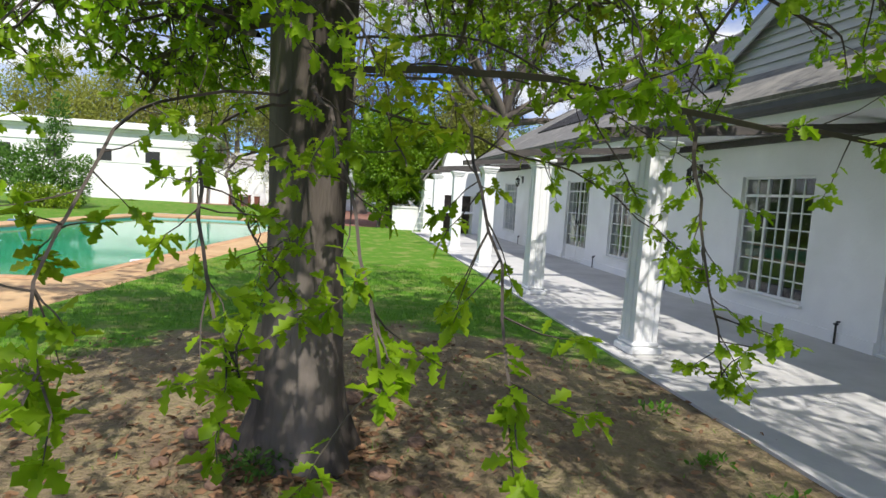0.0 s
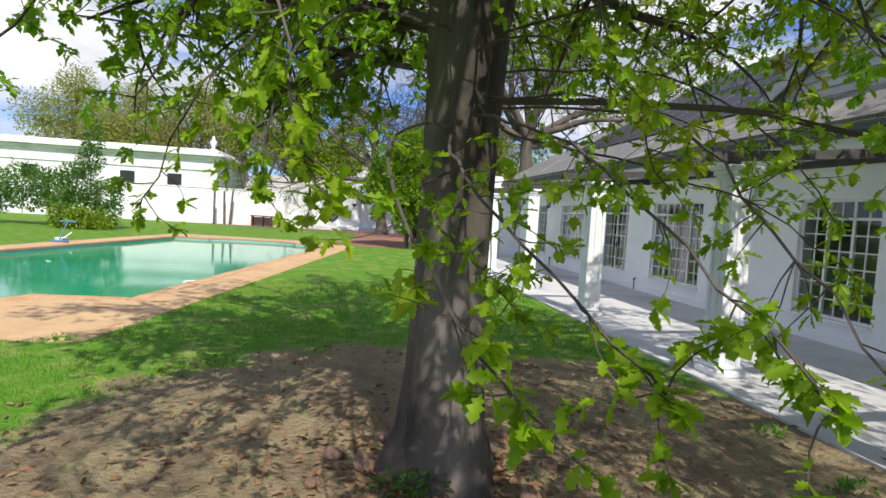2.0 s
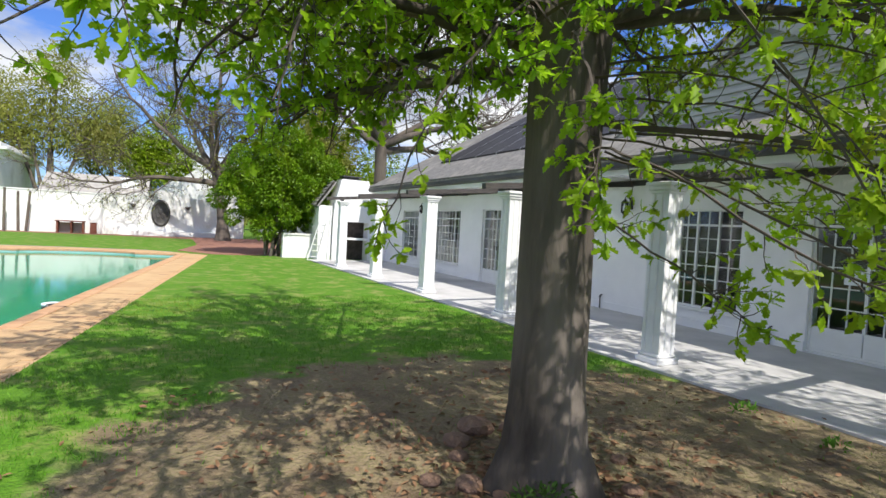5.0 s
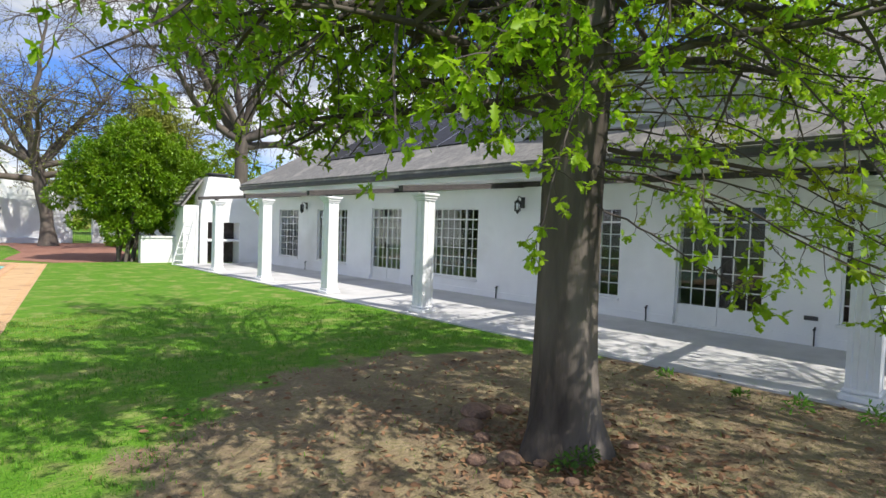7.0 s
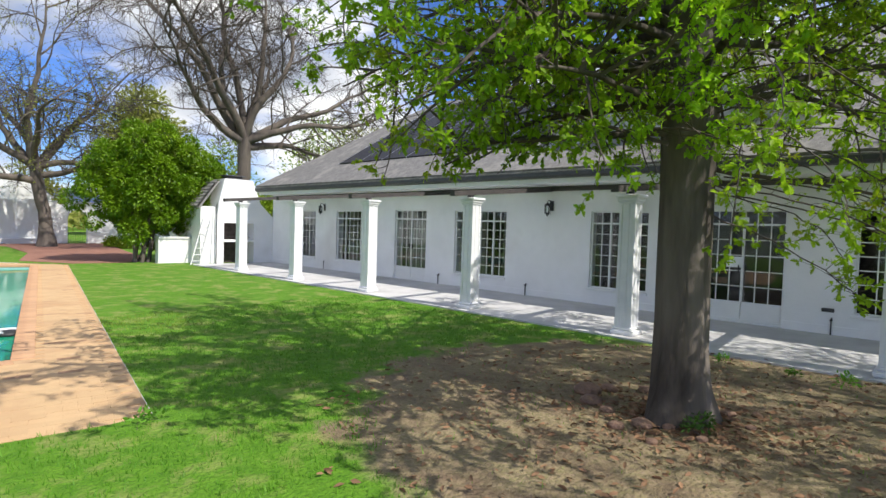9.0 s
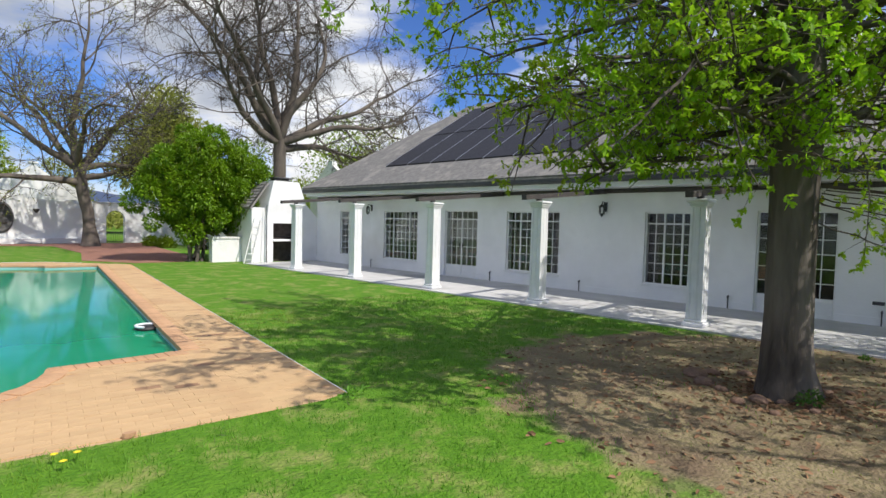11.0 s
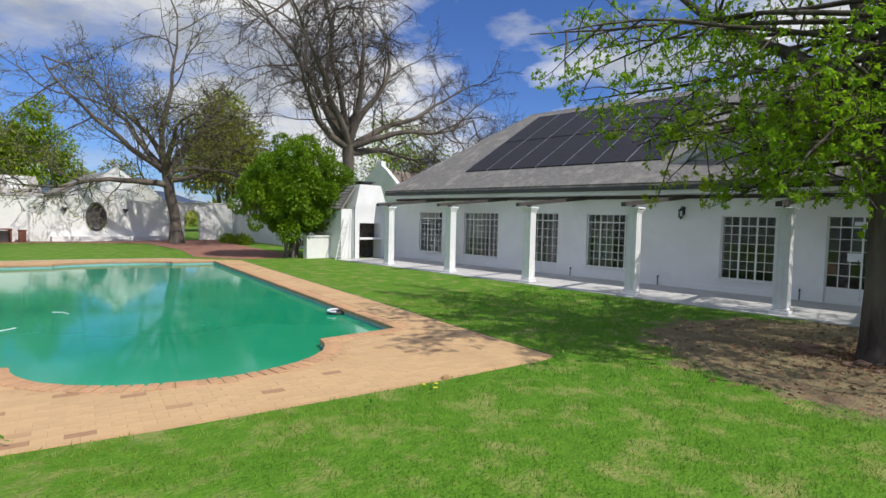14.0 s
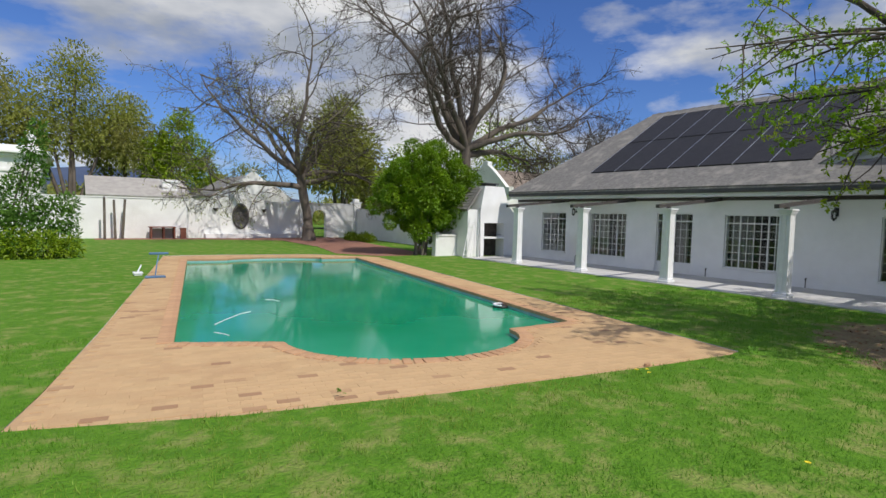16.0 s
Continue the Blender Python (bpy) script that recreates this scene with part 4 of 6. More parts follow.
# bench table, block, posts
tb = thing("garden_table", (-10.0, BY - 0.75, -0.03), "weathered red wooden garden table against the wall", "table")
part("tabletop", boxes((-0.72, -0.35, 0.68, 0.72, 0.35, 0.74), bevel=0.01), M_REDWOOD, tb)
for x in (-0.66, 0.02, 0.6):
    part("leg", boxes((x, -0.3, 0, x + 0.09, 0.3, 0.68), bevel=0.01), M_REDWOOD, tb)
part("back_board", boxes((-0.66, 0.26, 0.1, 0.66, 0.3, 0.62)), M_PATIO, tb, "grey back panel")
bl = thing("planter_box", (-8.85, BY - 0.8, -0.03), "narrow red wooden planter box by the wall", "planter")
part("box", boxes((-0.16, -0.16, 0, 0.16, 0.16, 0.62), bevel=0.015), M_REDWOOD, bl)
part("rim", boxes((-0.19, -0.19, 0.62, 0.19, 0.19, 0.67), bevel=0.01), M_REDWOOD, bl)
for x, y, h, lean in ((-13.0, 39.6, 2.45, 0.0), (-12.45, 40.1, 2.3, -0.05), (-12.1, 40.1, 2.35, 0.16)):
    p = thing("post", (x, y, -0.05), "grey weathered wooden post standing by the wall", "post", "posts by the wall")
    bm = bmesh.new()
    tube(bm, [Vector((0, 0, 0)), Vector((lean * 0.5, 0, h * 0.5)), Vector((lean, 0.02, h))], [0.075, 0.07, 0.065], 8)
    part("trunk", bm, M_BARK2, p)


def gabled_house(name, x0, x1, y0, y1, zw, zr, label, roof_mat, ridge="y", parapet=0.0):
    h = thing(name, (0, 0, 0), label, "building", kind="")
    part("wall", boxes((x0, y0, -0.2, x1, y1, zw)), M_OLDWALL, h, "white limewashed wall")
    if ridge == "y":
        xm = (x0 + x1) / 2
        for a, b_ in ((x0 - 0.2, xm), (xm, x1 + 0.2)):
            za, zb = (zw, zr) if a < xm else (zr, zw)
            bm = slab([(a, y0 + 0.2, za), (b_, y0 + 0.2, zb), (b_, y1, zb), (a, y1, za)], 0.15)
            part("roof", bm, roof_mat, h, "tiled roof slope")
        bm = bmesh.new()
        prof = [(x0, zw)]
        for i in range(1, 10):
            t = i / 10
            prof.append((x0 + (xm - x0) * t, zw + (zr + parapet - zw) * t + 0.10 * math.sin(t * math.pi * 2)))
        prof.append((xm, zr + parapet))
        prof += [(2 * xm - x, z) for x, z in prof[-2::-1]]
        f = [bm.verts.new((x, y0 - 0.02, z)) for x, z in prof]
        k = [bm.verts.new((x, y0 + 0.35, z)) for x, z in prof]
        bm.faces.new(f)
        bm.faces.new(k[::-1])
        for i in range(len(prof) - 1):
            bm.faces.new((f[i], k[i], k[i + 1], f[i + 1]))
        bmesh.ops.recalc_face_normals(bm, faces=bm.faces[:])
        part("gable", bm, M_OLDWALL, h, "curved white gable")
        part("gable_cap", boxes((xm - 0.25, y0 - 0.08, zr + parapet - 0.03, xm + 0.25, y0 + 0.4, zr + parapet + 0.12), bevel=0.03), M_OLDWALL, h, "small moulded gable cap")
    else:
        ym = (y0 + y1) / 2
        for a, b_ in ((y0 - 0.3, ym), (ym, y1 + 0.3)):
            za, zb = (zw, zr) if a < ym else (zr, zw)
            part("roof", slab([(x0 - 0.2, a, za), (x1 + 0.2, a, za), (x1 + 0.2, b_, zb), (x0 - 0.2, b_, zb)], 0.15), roof_mat, h, "low grey roof slope")
    return h


gabled_house("pavilion", -5.9, -0.1, 46.0, 57.0, 2.85, 4.62, "white pavilion with a curved gable behind the wall", M_TILE, parapet=0.25)
barn = gabled_house("barn", -13.4, -6.4, 53.0, 60.0, 2.75, 4.35, "long low white outbuilding with grey roof", M_SHEET, ridge="x")
part("chimney", boxes((-8.2, 54.0, 3.0, -7.0, 54.8, 4.0), (-8.3, 53.9, 4.0, -6.9, 54.9, 4.15), bevel=0.03), M_OLDWALL, barn, "squat white chimney")
ct = thing("cottage", (17.5, 40.15, 0), "white cottage with scrolled gable end and brown roof", "building")
ct.scale = (1.24, 1.24, 1.24)
part("wall", boxes((0.0, 0.0, -0.2, 9.0, 5.0, 3.2)), M_OLDWALL, ct, "white limewashed wall")
for ya, yb, za, zb in ((-0.3, 2.5, 3.1, 5.0), (2.5, 5.3, 5.0, 3.1)):
    part("roof", slab([(0.25, ya, za), (9.2, ya, za), (9.2, yb, zb), (0.25, yb, zb)], 0.15), M_TILE_BROWN, ct, "brown tiled roof slope")
prof = [(-0.35, 3.05), (-0.30, 3.55), (0.05, 3.6), (0.8, 4.25), (1.6, 4.9), (2.15, 5.25), (2.2, 5.5), (2.5, 5.62), (2.8, 5.5), (2.85, 5.25), (3.4, 4.9), (4.2, 4.25), (4.95, 3.6), (5.3, 3.55), (5.35, 3.05)]
bm = bmesh.new()
f_ = [bm.verts.new((-0.02, y, z)) for y, z in prof]
k_ = [bm.verts.new((0.3, y, z)) for y, z in prof]
bm.faces.new(f_)
bm.faces.new(k_[::-1])
for i in range(len(prof) - 1):
    bm.faces.new((f_[i], k_[i], k_[i + 1], f_[i + 1]))
bmesh.ops.recalc_face_normals(bm, faces=bm.faces[:])
part("gable", bm, M_OLDWALL, ct, "scrolled white gable")
for a, b_ in ((prof[0], prof[1]), (prof[5], prof[6]), (prof[8], prof[9]), (prof[13], prof[14])):
    part("gable_moulding", boxes((-0.06, min(a[0], b_[0]), min(a[1], b_[1]) - 0.02, 0.36, max(a[0], b_[0]) + 0.02, max(a[1], b_[1]) + 0.05)), M_OLDWALL, ct, "white gable moulding")
mh = thing("manor_house", (3.9, 2.7, 0), "white manor house with moulded cornice and urn finials", "building")
mh.scale = (1.0, 1.0, 0.91)
part("wall", boxes((-44, 52, -0.2, -20.3, 66, 5.9)), M_OLDWALL, mh)
part("cornice", boxes((-44.3, 51.7, 5.9, -20.0, 66.3, 6.15), (-44.6, 51.4, 6.15, -19.7, 66.6, 6.4), (-44.1, 51.9, 6.4, -20.2, 66.1, 6.85), bevel=0.05), M_OLDWALL, mh, "stepped white cornice")
part("string_course", boxes((-44.1, 51.9, 4.7, -20.2, 52.0, 4.9)), M_OLDWALL, mh)
for wx in (-40, -36, -32, -28, -24):
    part("window", boxes((wx - 0.6, 51.93, 2.2, wx + 0.6, 52.02, 4.2)), M_IRON, mh, "tall dark sash window")
for ux, uy in ((-20.5, 65.6), (-20.8, 52.4)):
    part("urn", lathe([(0.25, 6.85), (0.25, 7.0), (0.12, 7.1), (0.3, 7.5), (0.32, 7.7), (0.12, 7.95), (0.16, 8.1), (0.02, 8.3)], 12, (ux, uy, 0)), M_OLDWALL, mh, "white urn finial")

# far mountains
verts, faces = [], []
nm = 90
for i in range(nm + 1):
    a = radians(-40 + 120 * i / nm)
    e = 2.3 + 1.1 * math.sin(i * 0.21 + 1.2) + 0.9 * noise.noise(Vector((i * 0.23, 3.1, 0))) + 0.5 * noise.noise(Vector((i * 0.7, 9.1, 0)))
    for r, el in ((1900, -0.5), (2150, 0.55 * e), (2400, e)):
        verts.append((r * math.sin(a) , r * math.cos(a), r * math.tan(radians(max(el, -0.5)))))
for i in range(nm):
    for k in range(2):
        q = 3 * i + k
        faces.append((q, q + 3, q + 4, q + 1))
mo = raw("backdrop", verts, faces, M_MOUNT, smooth=True)
tagged(mo, "blue hazy mountain range on the horizon", "mountains", kind="structure")


# ---- plants ----
def lobed_leaf(lobes=3):
    """Outline of an oak leaf of unit length, base at the origin, along +x, slightly folded."""
    pts = [(0, 0.03), (0.16, 0.07), (0.27, 0.22), (0.40, 0.12), (0.53, 0.30), (0.66, 0.15), (0.80, 0.22), (1.0, 0.0)]
    top = [(x, y, abs(y) * 0.35 - 0.12 * x * x) for x, y in pts]
    bot = [(x, -y, abs(y) * 0.35 - 0.12 * x * x) for x, y in pts[:-1]]
    mid = [(0.0, 0, 0), (0.40, 0, -0.02), (0.66, 0, -0.055)]
    v = top + bot + mid
    T = len(top)
    B = T + len(bot)
    f = [(B, B + 1, 3, 2, 1, 0), (B + 1, B + 2, 5, 4, 3), (B + 2, 7, 6, 5),
         (B, T, T + 1, T + 2, T + 3, B + 1), (B + 1, T + 3, T + 4, T + 5, B + 2), (B + 2, T + 5, T + 6, 7)]
    return np.array(v), f


def plain_lobed_leaf():
    """The same leaf in fewer faces, for the crown."""
    v = [(0, 0, 0), (0.28, 0.20, 0.06), (0.42, 0.10, 0.02), (0.58, 0.27, 0.05), (1.0, 0, -0.1), (0.58, -0.27, 0.05), (0.42, -0.10, 0.02), (0.28, -0.20, 0.06)]
    return np.array(v), [(0, 2, 1), (0, 6, 2), (0, 7, 6), (2, 4, 3), (2, 6, 4), (6, 5, 4)]


def oval_leaf():
    v = [(0, 0, 0), (0.35, 0.21, 0.05), (0.75, 0.15, 0.0), (1, 0, -0.1), (0.75, -0.15, 0.0), (0.35, -0.21, 0.05)]
    return np.array(v), [(0, 3, 2, 1), (0, 5, 4, 3)]


def scatter(name, template, anchors, size, material, parent=None, rng=None, droop=0.3, label=""):
    """One mesh of many leaves at the anchors (position, direction)."""
    tv, tf = template
    n = len(anchors)
    if not n:
        return None
    P = np.array([a[0] for a in anchors], float)
    D = np.array([a[1] for a in anchors], float)
    D[:, 2] -= droop
    D /= np.linalg.norm(D, axis=1, keepdims=True) + 1e-9
    R = rng.normal(size=(n, 3)) * 0.55 + np.array([0, 0, 1.0])
    S = np.cross(R, D)
    S /= np.linalg.norm(S, axis=1, keepdims=True) + 1e-9
    U = np.cross(D, S)
    sc = size * rng.uniform(0.65, 1.25, n)
    V = P[:, None] + sc[:, None, None] * (tv[None, :, 0:1] * D[:, None] + tv[None, :, 1:2] * S[:, None] + tv[None, :, 2:3] * U[:, None])
    V = V.reshape(-1, 3)
    k = len(tv)
    loops, starts, totals = [], [], []
    base = np.arange(n) * k
    per = np.concatenate([np.array(f) for f in tf])
    lens = np.array([len(f) for f in tf])
    all_loops = (base[:, None] + per[None]).ravel()
    all_tot = np.tile(lens, n)
    all_start = np.concatenate([[0], np.cumsum(all_tot)[:-1]])
    me = bpy.data.meshes.new(name)
    me.vertices.add(len(V))
    me.vertices.foreach_set("co", V.ravel())
    me.loops.add(len(all_loops))
    me.loops.foreach_set("vertex_index", all_loops.astype(np.int32))
    me.polygons.add(len(all_tot))
    me.polygons.foreach_set("loop_start", all_start.astype(np.int32))
    me.polygons.foreach_set("loop_total", all_tot.astype(np.int32))
    me.update(calc_edges=True)
    me.materials.append(material)
    ob = new(name, me)
    if parent is not None:
        ob.parent = parent
    return tagged(ob, label, kind="stuff")


class Grower:
    """Grows limbs as bent tapered tubes and keeps the places where leaves sit."""

    def __init__(self, seed, clear=None):
        self.r = random.Random(seed)
        self.np = np.random.default_rng(seed)
        self.limbs, self.anchors, self.clear = [], [], clear

    def rand_dir(self):
        while True:
            v = Vector((self.r.uniform(-1, 1), self.r.uniform(-1, 1), self.r.uniform(-1, 1)))
            if 0.05 < v.length < 1:
                return v.normalized()

    def limb(self, start, d, length, radius, bend=0.25, lift=0.0, steps=7, end=0.25):
        pts, p, d = [start.copy()], start.copy(), d.normalized()
        for i in range(steps):
            d = (d + self.rand_dir() * bend + Vector((0, 0, lift))).normalized()
            p = p + d * (length / steps)
            pts.append(p.copy())
        self.limbs.append((pts, [radius * (1 - (1 - end) * i / steps) for i in range(steps + 1)]))
        return pts

    def path(self, pts, r0, r1):
        """A limb through given points, smoothed."""
        P = [Vector(p) for p in pts]
        out = []
        for i in range(len(P) - 1):
            a, b, c, d = P[max(i - 1, 0)], P[i], P[i + 1], P[min(i + 2, len(P) - 1)]
            for k in range(5):
                t = k / 5
                out.append(0.5 * ((2 * b) + (c - a) * t + (2 * a - 5 * b + 4 * c - d) * t * t + (3 * b - a - 3 * c + d) * t ** 3) + self.rand_dir() * 0.015)
        out.append(P[-1])
        n = len(out) - 1
        self.limbs.append((out, [r0 + (r1 - r0) * i / n for i in range(n + 1)]))
        return out

    def twigs(self, pts, count, length, radius, leaves, from_t=0.2, spread=0.9, lift=0.0, sub=0, bend=0.3, droop=0.0):
        for _ in range(count):
            t = from_t + (1 - from_t) * self.r.random() ** 0.8
            i = min(int(t * (len(pts) - 1)), len(pts) - 2)
            s = pts[i].lerp(pts[i + 1], t * (len(pts) - 1) - i)
            d = (pts[i + 1] - pts[i]).normalized()
            d = (d * 0.6 + self.rand_dir() * spread + Vector((0, 0, lift))).normalized()
            ln = length * self.r.uniform(0.5, 1.3) * (1.15 - 0.5 * t)
            tw = self.limb(s, d, ln, radius, bend, -droop, 4, 0.3)
            if self.clear and any(self.clear(q) for q in tw[1:]):
                self.limbs.pop()
                continue
            if sub:
                self.twigs(tw, sub, length * 0.5, radius * 0.5, leaves, 0.2, spread, lift, 0, bend, droop)
            self.leaf_twig(tw, leaves)

    def leaf_twig(self, tw, leaves):
        for k in range(leaves):
            t = 1 - 0.55 * self.r.random() ** 2
            i = min(int(t * (len(tw) - 1)), len(tw) - 2)
            p = tw[i].lerp(tw[i + 1], t * (len(tw) - 1) - i)
            if self.clear and self.clear(p):
                continue
            d = (tw[-1] - tw[-2]).normalized() * 0.5 + self.rand_dir()
            self.anchors.append((p, d))


def tube_fast(limbs, name, material, parent, label=""):
    """Many thin twigs as one mesh of three-sided tubes."""
    verts, faces = [], []
    for pts, rad in limbs:
        b0 = len(verts)
        for i, p in enumerate(pts):
            d = (pts[min(i + 1, len(pts) - 1)] - pts[max(i - 1, 0)]).normalized()
            s = d.cross(Vector((0.31, 0.17, 0.93))).normalized()
            u = d.cross(s)
            for k in range(3):
                a = 2.0944 * k
                verts.append(p + (s * math.cos(a) + u * math.sin(a)) * rad[i])
        for i in range(len(pts) - 1):
            for k in range(3):
                q = b0 + 3 * i
                faces.append((q + k, q + (k + 1) % 3, q + 3 + (k + 1) % 3, q + 3 + k))
    ob = raw(name, [tuple(v) for v in verts], faces, material, parent, label)
    return tagged(ob, kind="stuff")


# the oak beside the veranda
def walk_clear(p):
    """Keeps low twigs off the strolling strip and off the lawn beyond the trunk."""
    if p.z < 2.05 and p.y > 4.4 and p.x < -2.2:
        return True
    return p.z < 2.3 and p.y < 1.62 + 0.30 * max(0.0, -3.3 - p.x) and p.x > -12


def oak():
    t = thing("oak_tree", (0, 0, 0), "spreading oak with fresh green lobed leaves and dark bark", "tree")
    G = Grower(11, walk_clear)
    bm = bmesh.new()
    prof = [(0.30, -0.15), (0.262, 0.06), (0.238, 0.25), (0.222, 0.6), (0.208, 1.2), (0.21, 2.0), (0.235, 2.7), (0.235, 3.3), (0.17, 3.9), (0.11, 4.4)]
    seg, rings = 28, []
    for r, z in prof:
        ring = []
        for k in range(seg):
            a = 2 * math.pi * k / seg
            flare = max(0.0, 0.35 - z) * 0.3 * max(0, math.sin(a * 2.5 + 0.6)) + 0.012 * math.sin(a * 9 + z * 1.3) + 0.02 * noise.noise(Vector((math.cos(a) * 2, math.sin(a) * 2, z * 1.2)))
            ring.append(bm.verts.new((TREE.x + 0.008 * z + (r + flare) * math.cos(a), TREE.y + 0.01 * z + (r + flare) * math.sin(a), z)))
        rings.append(ring)
    for a, b_ in zip(rings, rings[1:]):
        for k in range(seg):
            f = bm.faces.new((a[k], a[(k + 1) % seg], b_[(k + 1) % seg], b_[k]))
            f.smooth = True
    bm.faces.new(rings[-1])
    part("trunk", bm, M_BARK, t, "thick dark furrowed trunk")

    def T(z):
        return Vector((TREE.x + 0.008 * z, TREE.y + 0.01 * z, z))

    # heavy limbs from the crotch
    for az, el, ln, r in ((100, 55, 4.2, 0.13), (20, 45, 4.2, 0.12), (200, 50, 4.2, 0.12), (300, 50, 3.8, 0.11), (150, 68, 4.5, 0.12), (60, 75, 4.4, 0.12), (250, 65, 4.0, 0.10)):
        a, e = radians(az), radians(el)
        pts = G.limb(T(3.3 + G.r.uniform(-0.3, 0.6)), Vector((math.cos(a) * math.cos(e), math.sin(a) * math.cos(e), math.sin(e))), ln, r, 0.22, -0.02, 8, 0.3)
        for k in range(6):
            i = 2 + k
            b2 = G.limb(pts[i], (pts[i] - pts[i - 1]).normalized() * 0.5 + G.rand_dir() * 0.9, 1.9, 0.04, 0.25, 0.0, 6)
            G.twigs(b2, 14, 0.5, 0.006, 9, 0.1, 0.9, 0, 2)
        G.twigs(pts, 6, 0.6, 0.009, 6, 0.5, 0.9, 0, 2)
    # long low boughs, nearly level, drooping at the ends
    lows = [(-12, 2.75, 3.9), (28, 2.9, 4.0), (60, 3.1, 3.6), (88, 3.45, 4.0), (130, 2.7, 3.2), (146, 2.45, 3.2), (138, 2.9, 3.6), (155, 2.55, 3.0), (112, 3.2, 4.2), (135, 3.15, 4.4), (160, 2.85, 3.6), (185, 3.1, 3.3), (208, 2.9, 2.6), (330, 2.75, 3.2), (74, 3.4, 4.8), (124, 3.5, 4.8), (8, 3.4, 4.2), (45, 3.6, 4.4), (170, 3.6, 4.0), (345, 3.3, 3.6), (270, 3.6, 2.6), (235, 3.6, 2.6), (165, 2.7, 3.5), (182, 2.55, 3.1), (150, 3.3, 3.8), (80, 4.5, 5.2), (105, 4.6, 5.2), (60, 4.4, 5.0), (120, 4.6, 5.0), (92, 4.9, 4.8), (300, 4.5, 6.2), (312, 4.6, 6.5), (288, 4.6, 6.0), (326, 4.5, 6.0), (275, 4.4, 5.5), (318, 4.3, 4.4), (300, 4.4, 4.4), (340, 4.2, 4.8), (325, 4.2, 4.8), (285, 4.3, 4.0), (5, 4.1, 4.8), (95, 4.1, 5.0), (140, 4.2, 4.6), (350, 3.95, 5.6), (15, 3.95, 5.7), (2, 4.3, 5.8), (28, 3.95, 5.6), (335, 3.95, 5.6), (357, 3.7, 5.2), (20, 4.4, 5.4)]
    for az, z, ln in lows:
        a = radians(az)
        if 100 < az < 195 and z < 4.2:
            ln *= 0.7
        pts = G.limb(T(z), Vector((math.cos(a), math.sin(a), 0.24)), ln, 0.045, 0.13, -0.04, 9, 0.18)
        dense = 0.85 if 50 < az < 145 and z > 3 else 1.5 if (z > 3.65 and ln > 5.1 and (az > 330 or az < 30)) else 1.0
        for k in range(7):
            i = 2 + k
            b2 = G.limb(pts[i], (pts[i] - pts[i - 1]).normalized() * 0.6 + G.rand_dir() * 0.8 + Vector((0, 0, -0.1)), 1.1, 0.018, 0.25, -0.05, 5)
            if any(walk_clear(q) for q in b2):
                G.limbs.pop()
                continue
            G.twigs(b2, int(8 * dense), 0.38, 0.005, 9, 0.15, 0.85, -0.05, 1)
        G.twigs(pts, 9, 0.42, 0.006, 8, 0.3, 0.85, -0.05, 1)
    # drooping sprays towards the strip where one walks
    sprays = [[(-3.3, 4.0, 2.05), (-3.2, 3.1, 1.85), (-3.1, 2.5, 1.55), (-3.04, 1.95, 1.20)],
              [(-3.4, 4.0, 1.95), (-3.55, 3.2, 1.75), (-3.45, 2.5, 1.45), (-3.28, 2.07, 1.18)],
              [(-3.4, 4.0, 2.0), (-3.75, 3.2, 1.8), (-3.75, 2.5, 1.45), (-3.59, 2.0, 1.17)],
              [(-3.2, 4.0, 2.1), (-2.8, 3.1, 1.95), (-2.75, 2.5, 1.55), (-2.80, 1.98, 1.15)],
              [(-3.2, 4.05, 2.15), (-2.6, 3.3, 2.05), (-1.9, 2.75, 1.85), (-1.2, 2.35, 1.72), (-0.3, 1.8, 1.6)],
              [(-1.95, 2.8, 1.85), (-1.9, 2.75, 1.5), (-1.85, 2.64, 0.97)],
              [(-3.1, 4.1, 2.0), (-2.5, 3.6, 1.8), (-2.0, 3.4, 1.62), (-1.55, 3.3, 1.3)],
              [(-3.4, 4.0, 2.9), (-4.0, 3.2, 2.7), (-4.1, 2.6, 2.1), (-4.0, 2.3, 1.6)],
              [(-3.6, 4.3, 2.35), (-4.2, 5.1, 2.62), (-4.8, 5.9, 2.9), (-5.3, 6.4, 3.15)],
              [(-3.5, 4.1, 2.6), (-4.5, 3.5, 2.7), (-5.2, 3.15, 2.35), (-5.6, 3.1, 1.95)],
              [(-3.1, 4.0, 2.7), (-2.6, 2.9, 2.6), (-2.3, 2.2, 2.3), (-2.2, 1.8, 1.9)],
              [(-3.4, 4.0, 1.75), (-3.6, 3.6, 1.6), (-3.45, 3.2, 1.35), (-3.28, 3.0, 1.15)],
              [(-3.1, 4.2, 2.2), (-2.3, 4.4, 2.3), (-1.3, 4.5, 2.1), (-0.5, 4.6, 1.75)],
              [(-3.4, 4.1, 2.7), (-4.0, 3.7, 2.55), (-4.5, 3.5, 2.0), (-4.75, 3.5, 1.42)],
              [(-3.4, 4.1, 2.5), (-3.9, 3.5, 2.35), (-4.15, 3.1, 2.0), (-4.2, 2.95, 1.55)],
              [(-3.3, 4.1, 2.4), (-3.2, 3.4, 2.3), (-3.05, 2.9, 2.0), (-2.95, 2.7, 1.65)],
              [(-3.2, 4.1, 2.3), (-2.6, 3.6, 2.25), (-2.2, 3.2, 1.95), (-2.0, 3.0, 1.55)],
              [(-3.3, 4.1, 2.6), (-3.35, 3.3, 2.7), (-3.3, 2.7, 2.35), (-3.25, 2.45, 1.9)],
              [(-3.2, 4.1, 2.5), (-2.7, 3.3, 2.5), (-2.4, 2.7, 2.25), (-2.35, 2.4, 1.85)]]
    crown = G
    G = Grower(12, walk_clear)
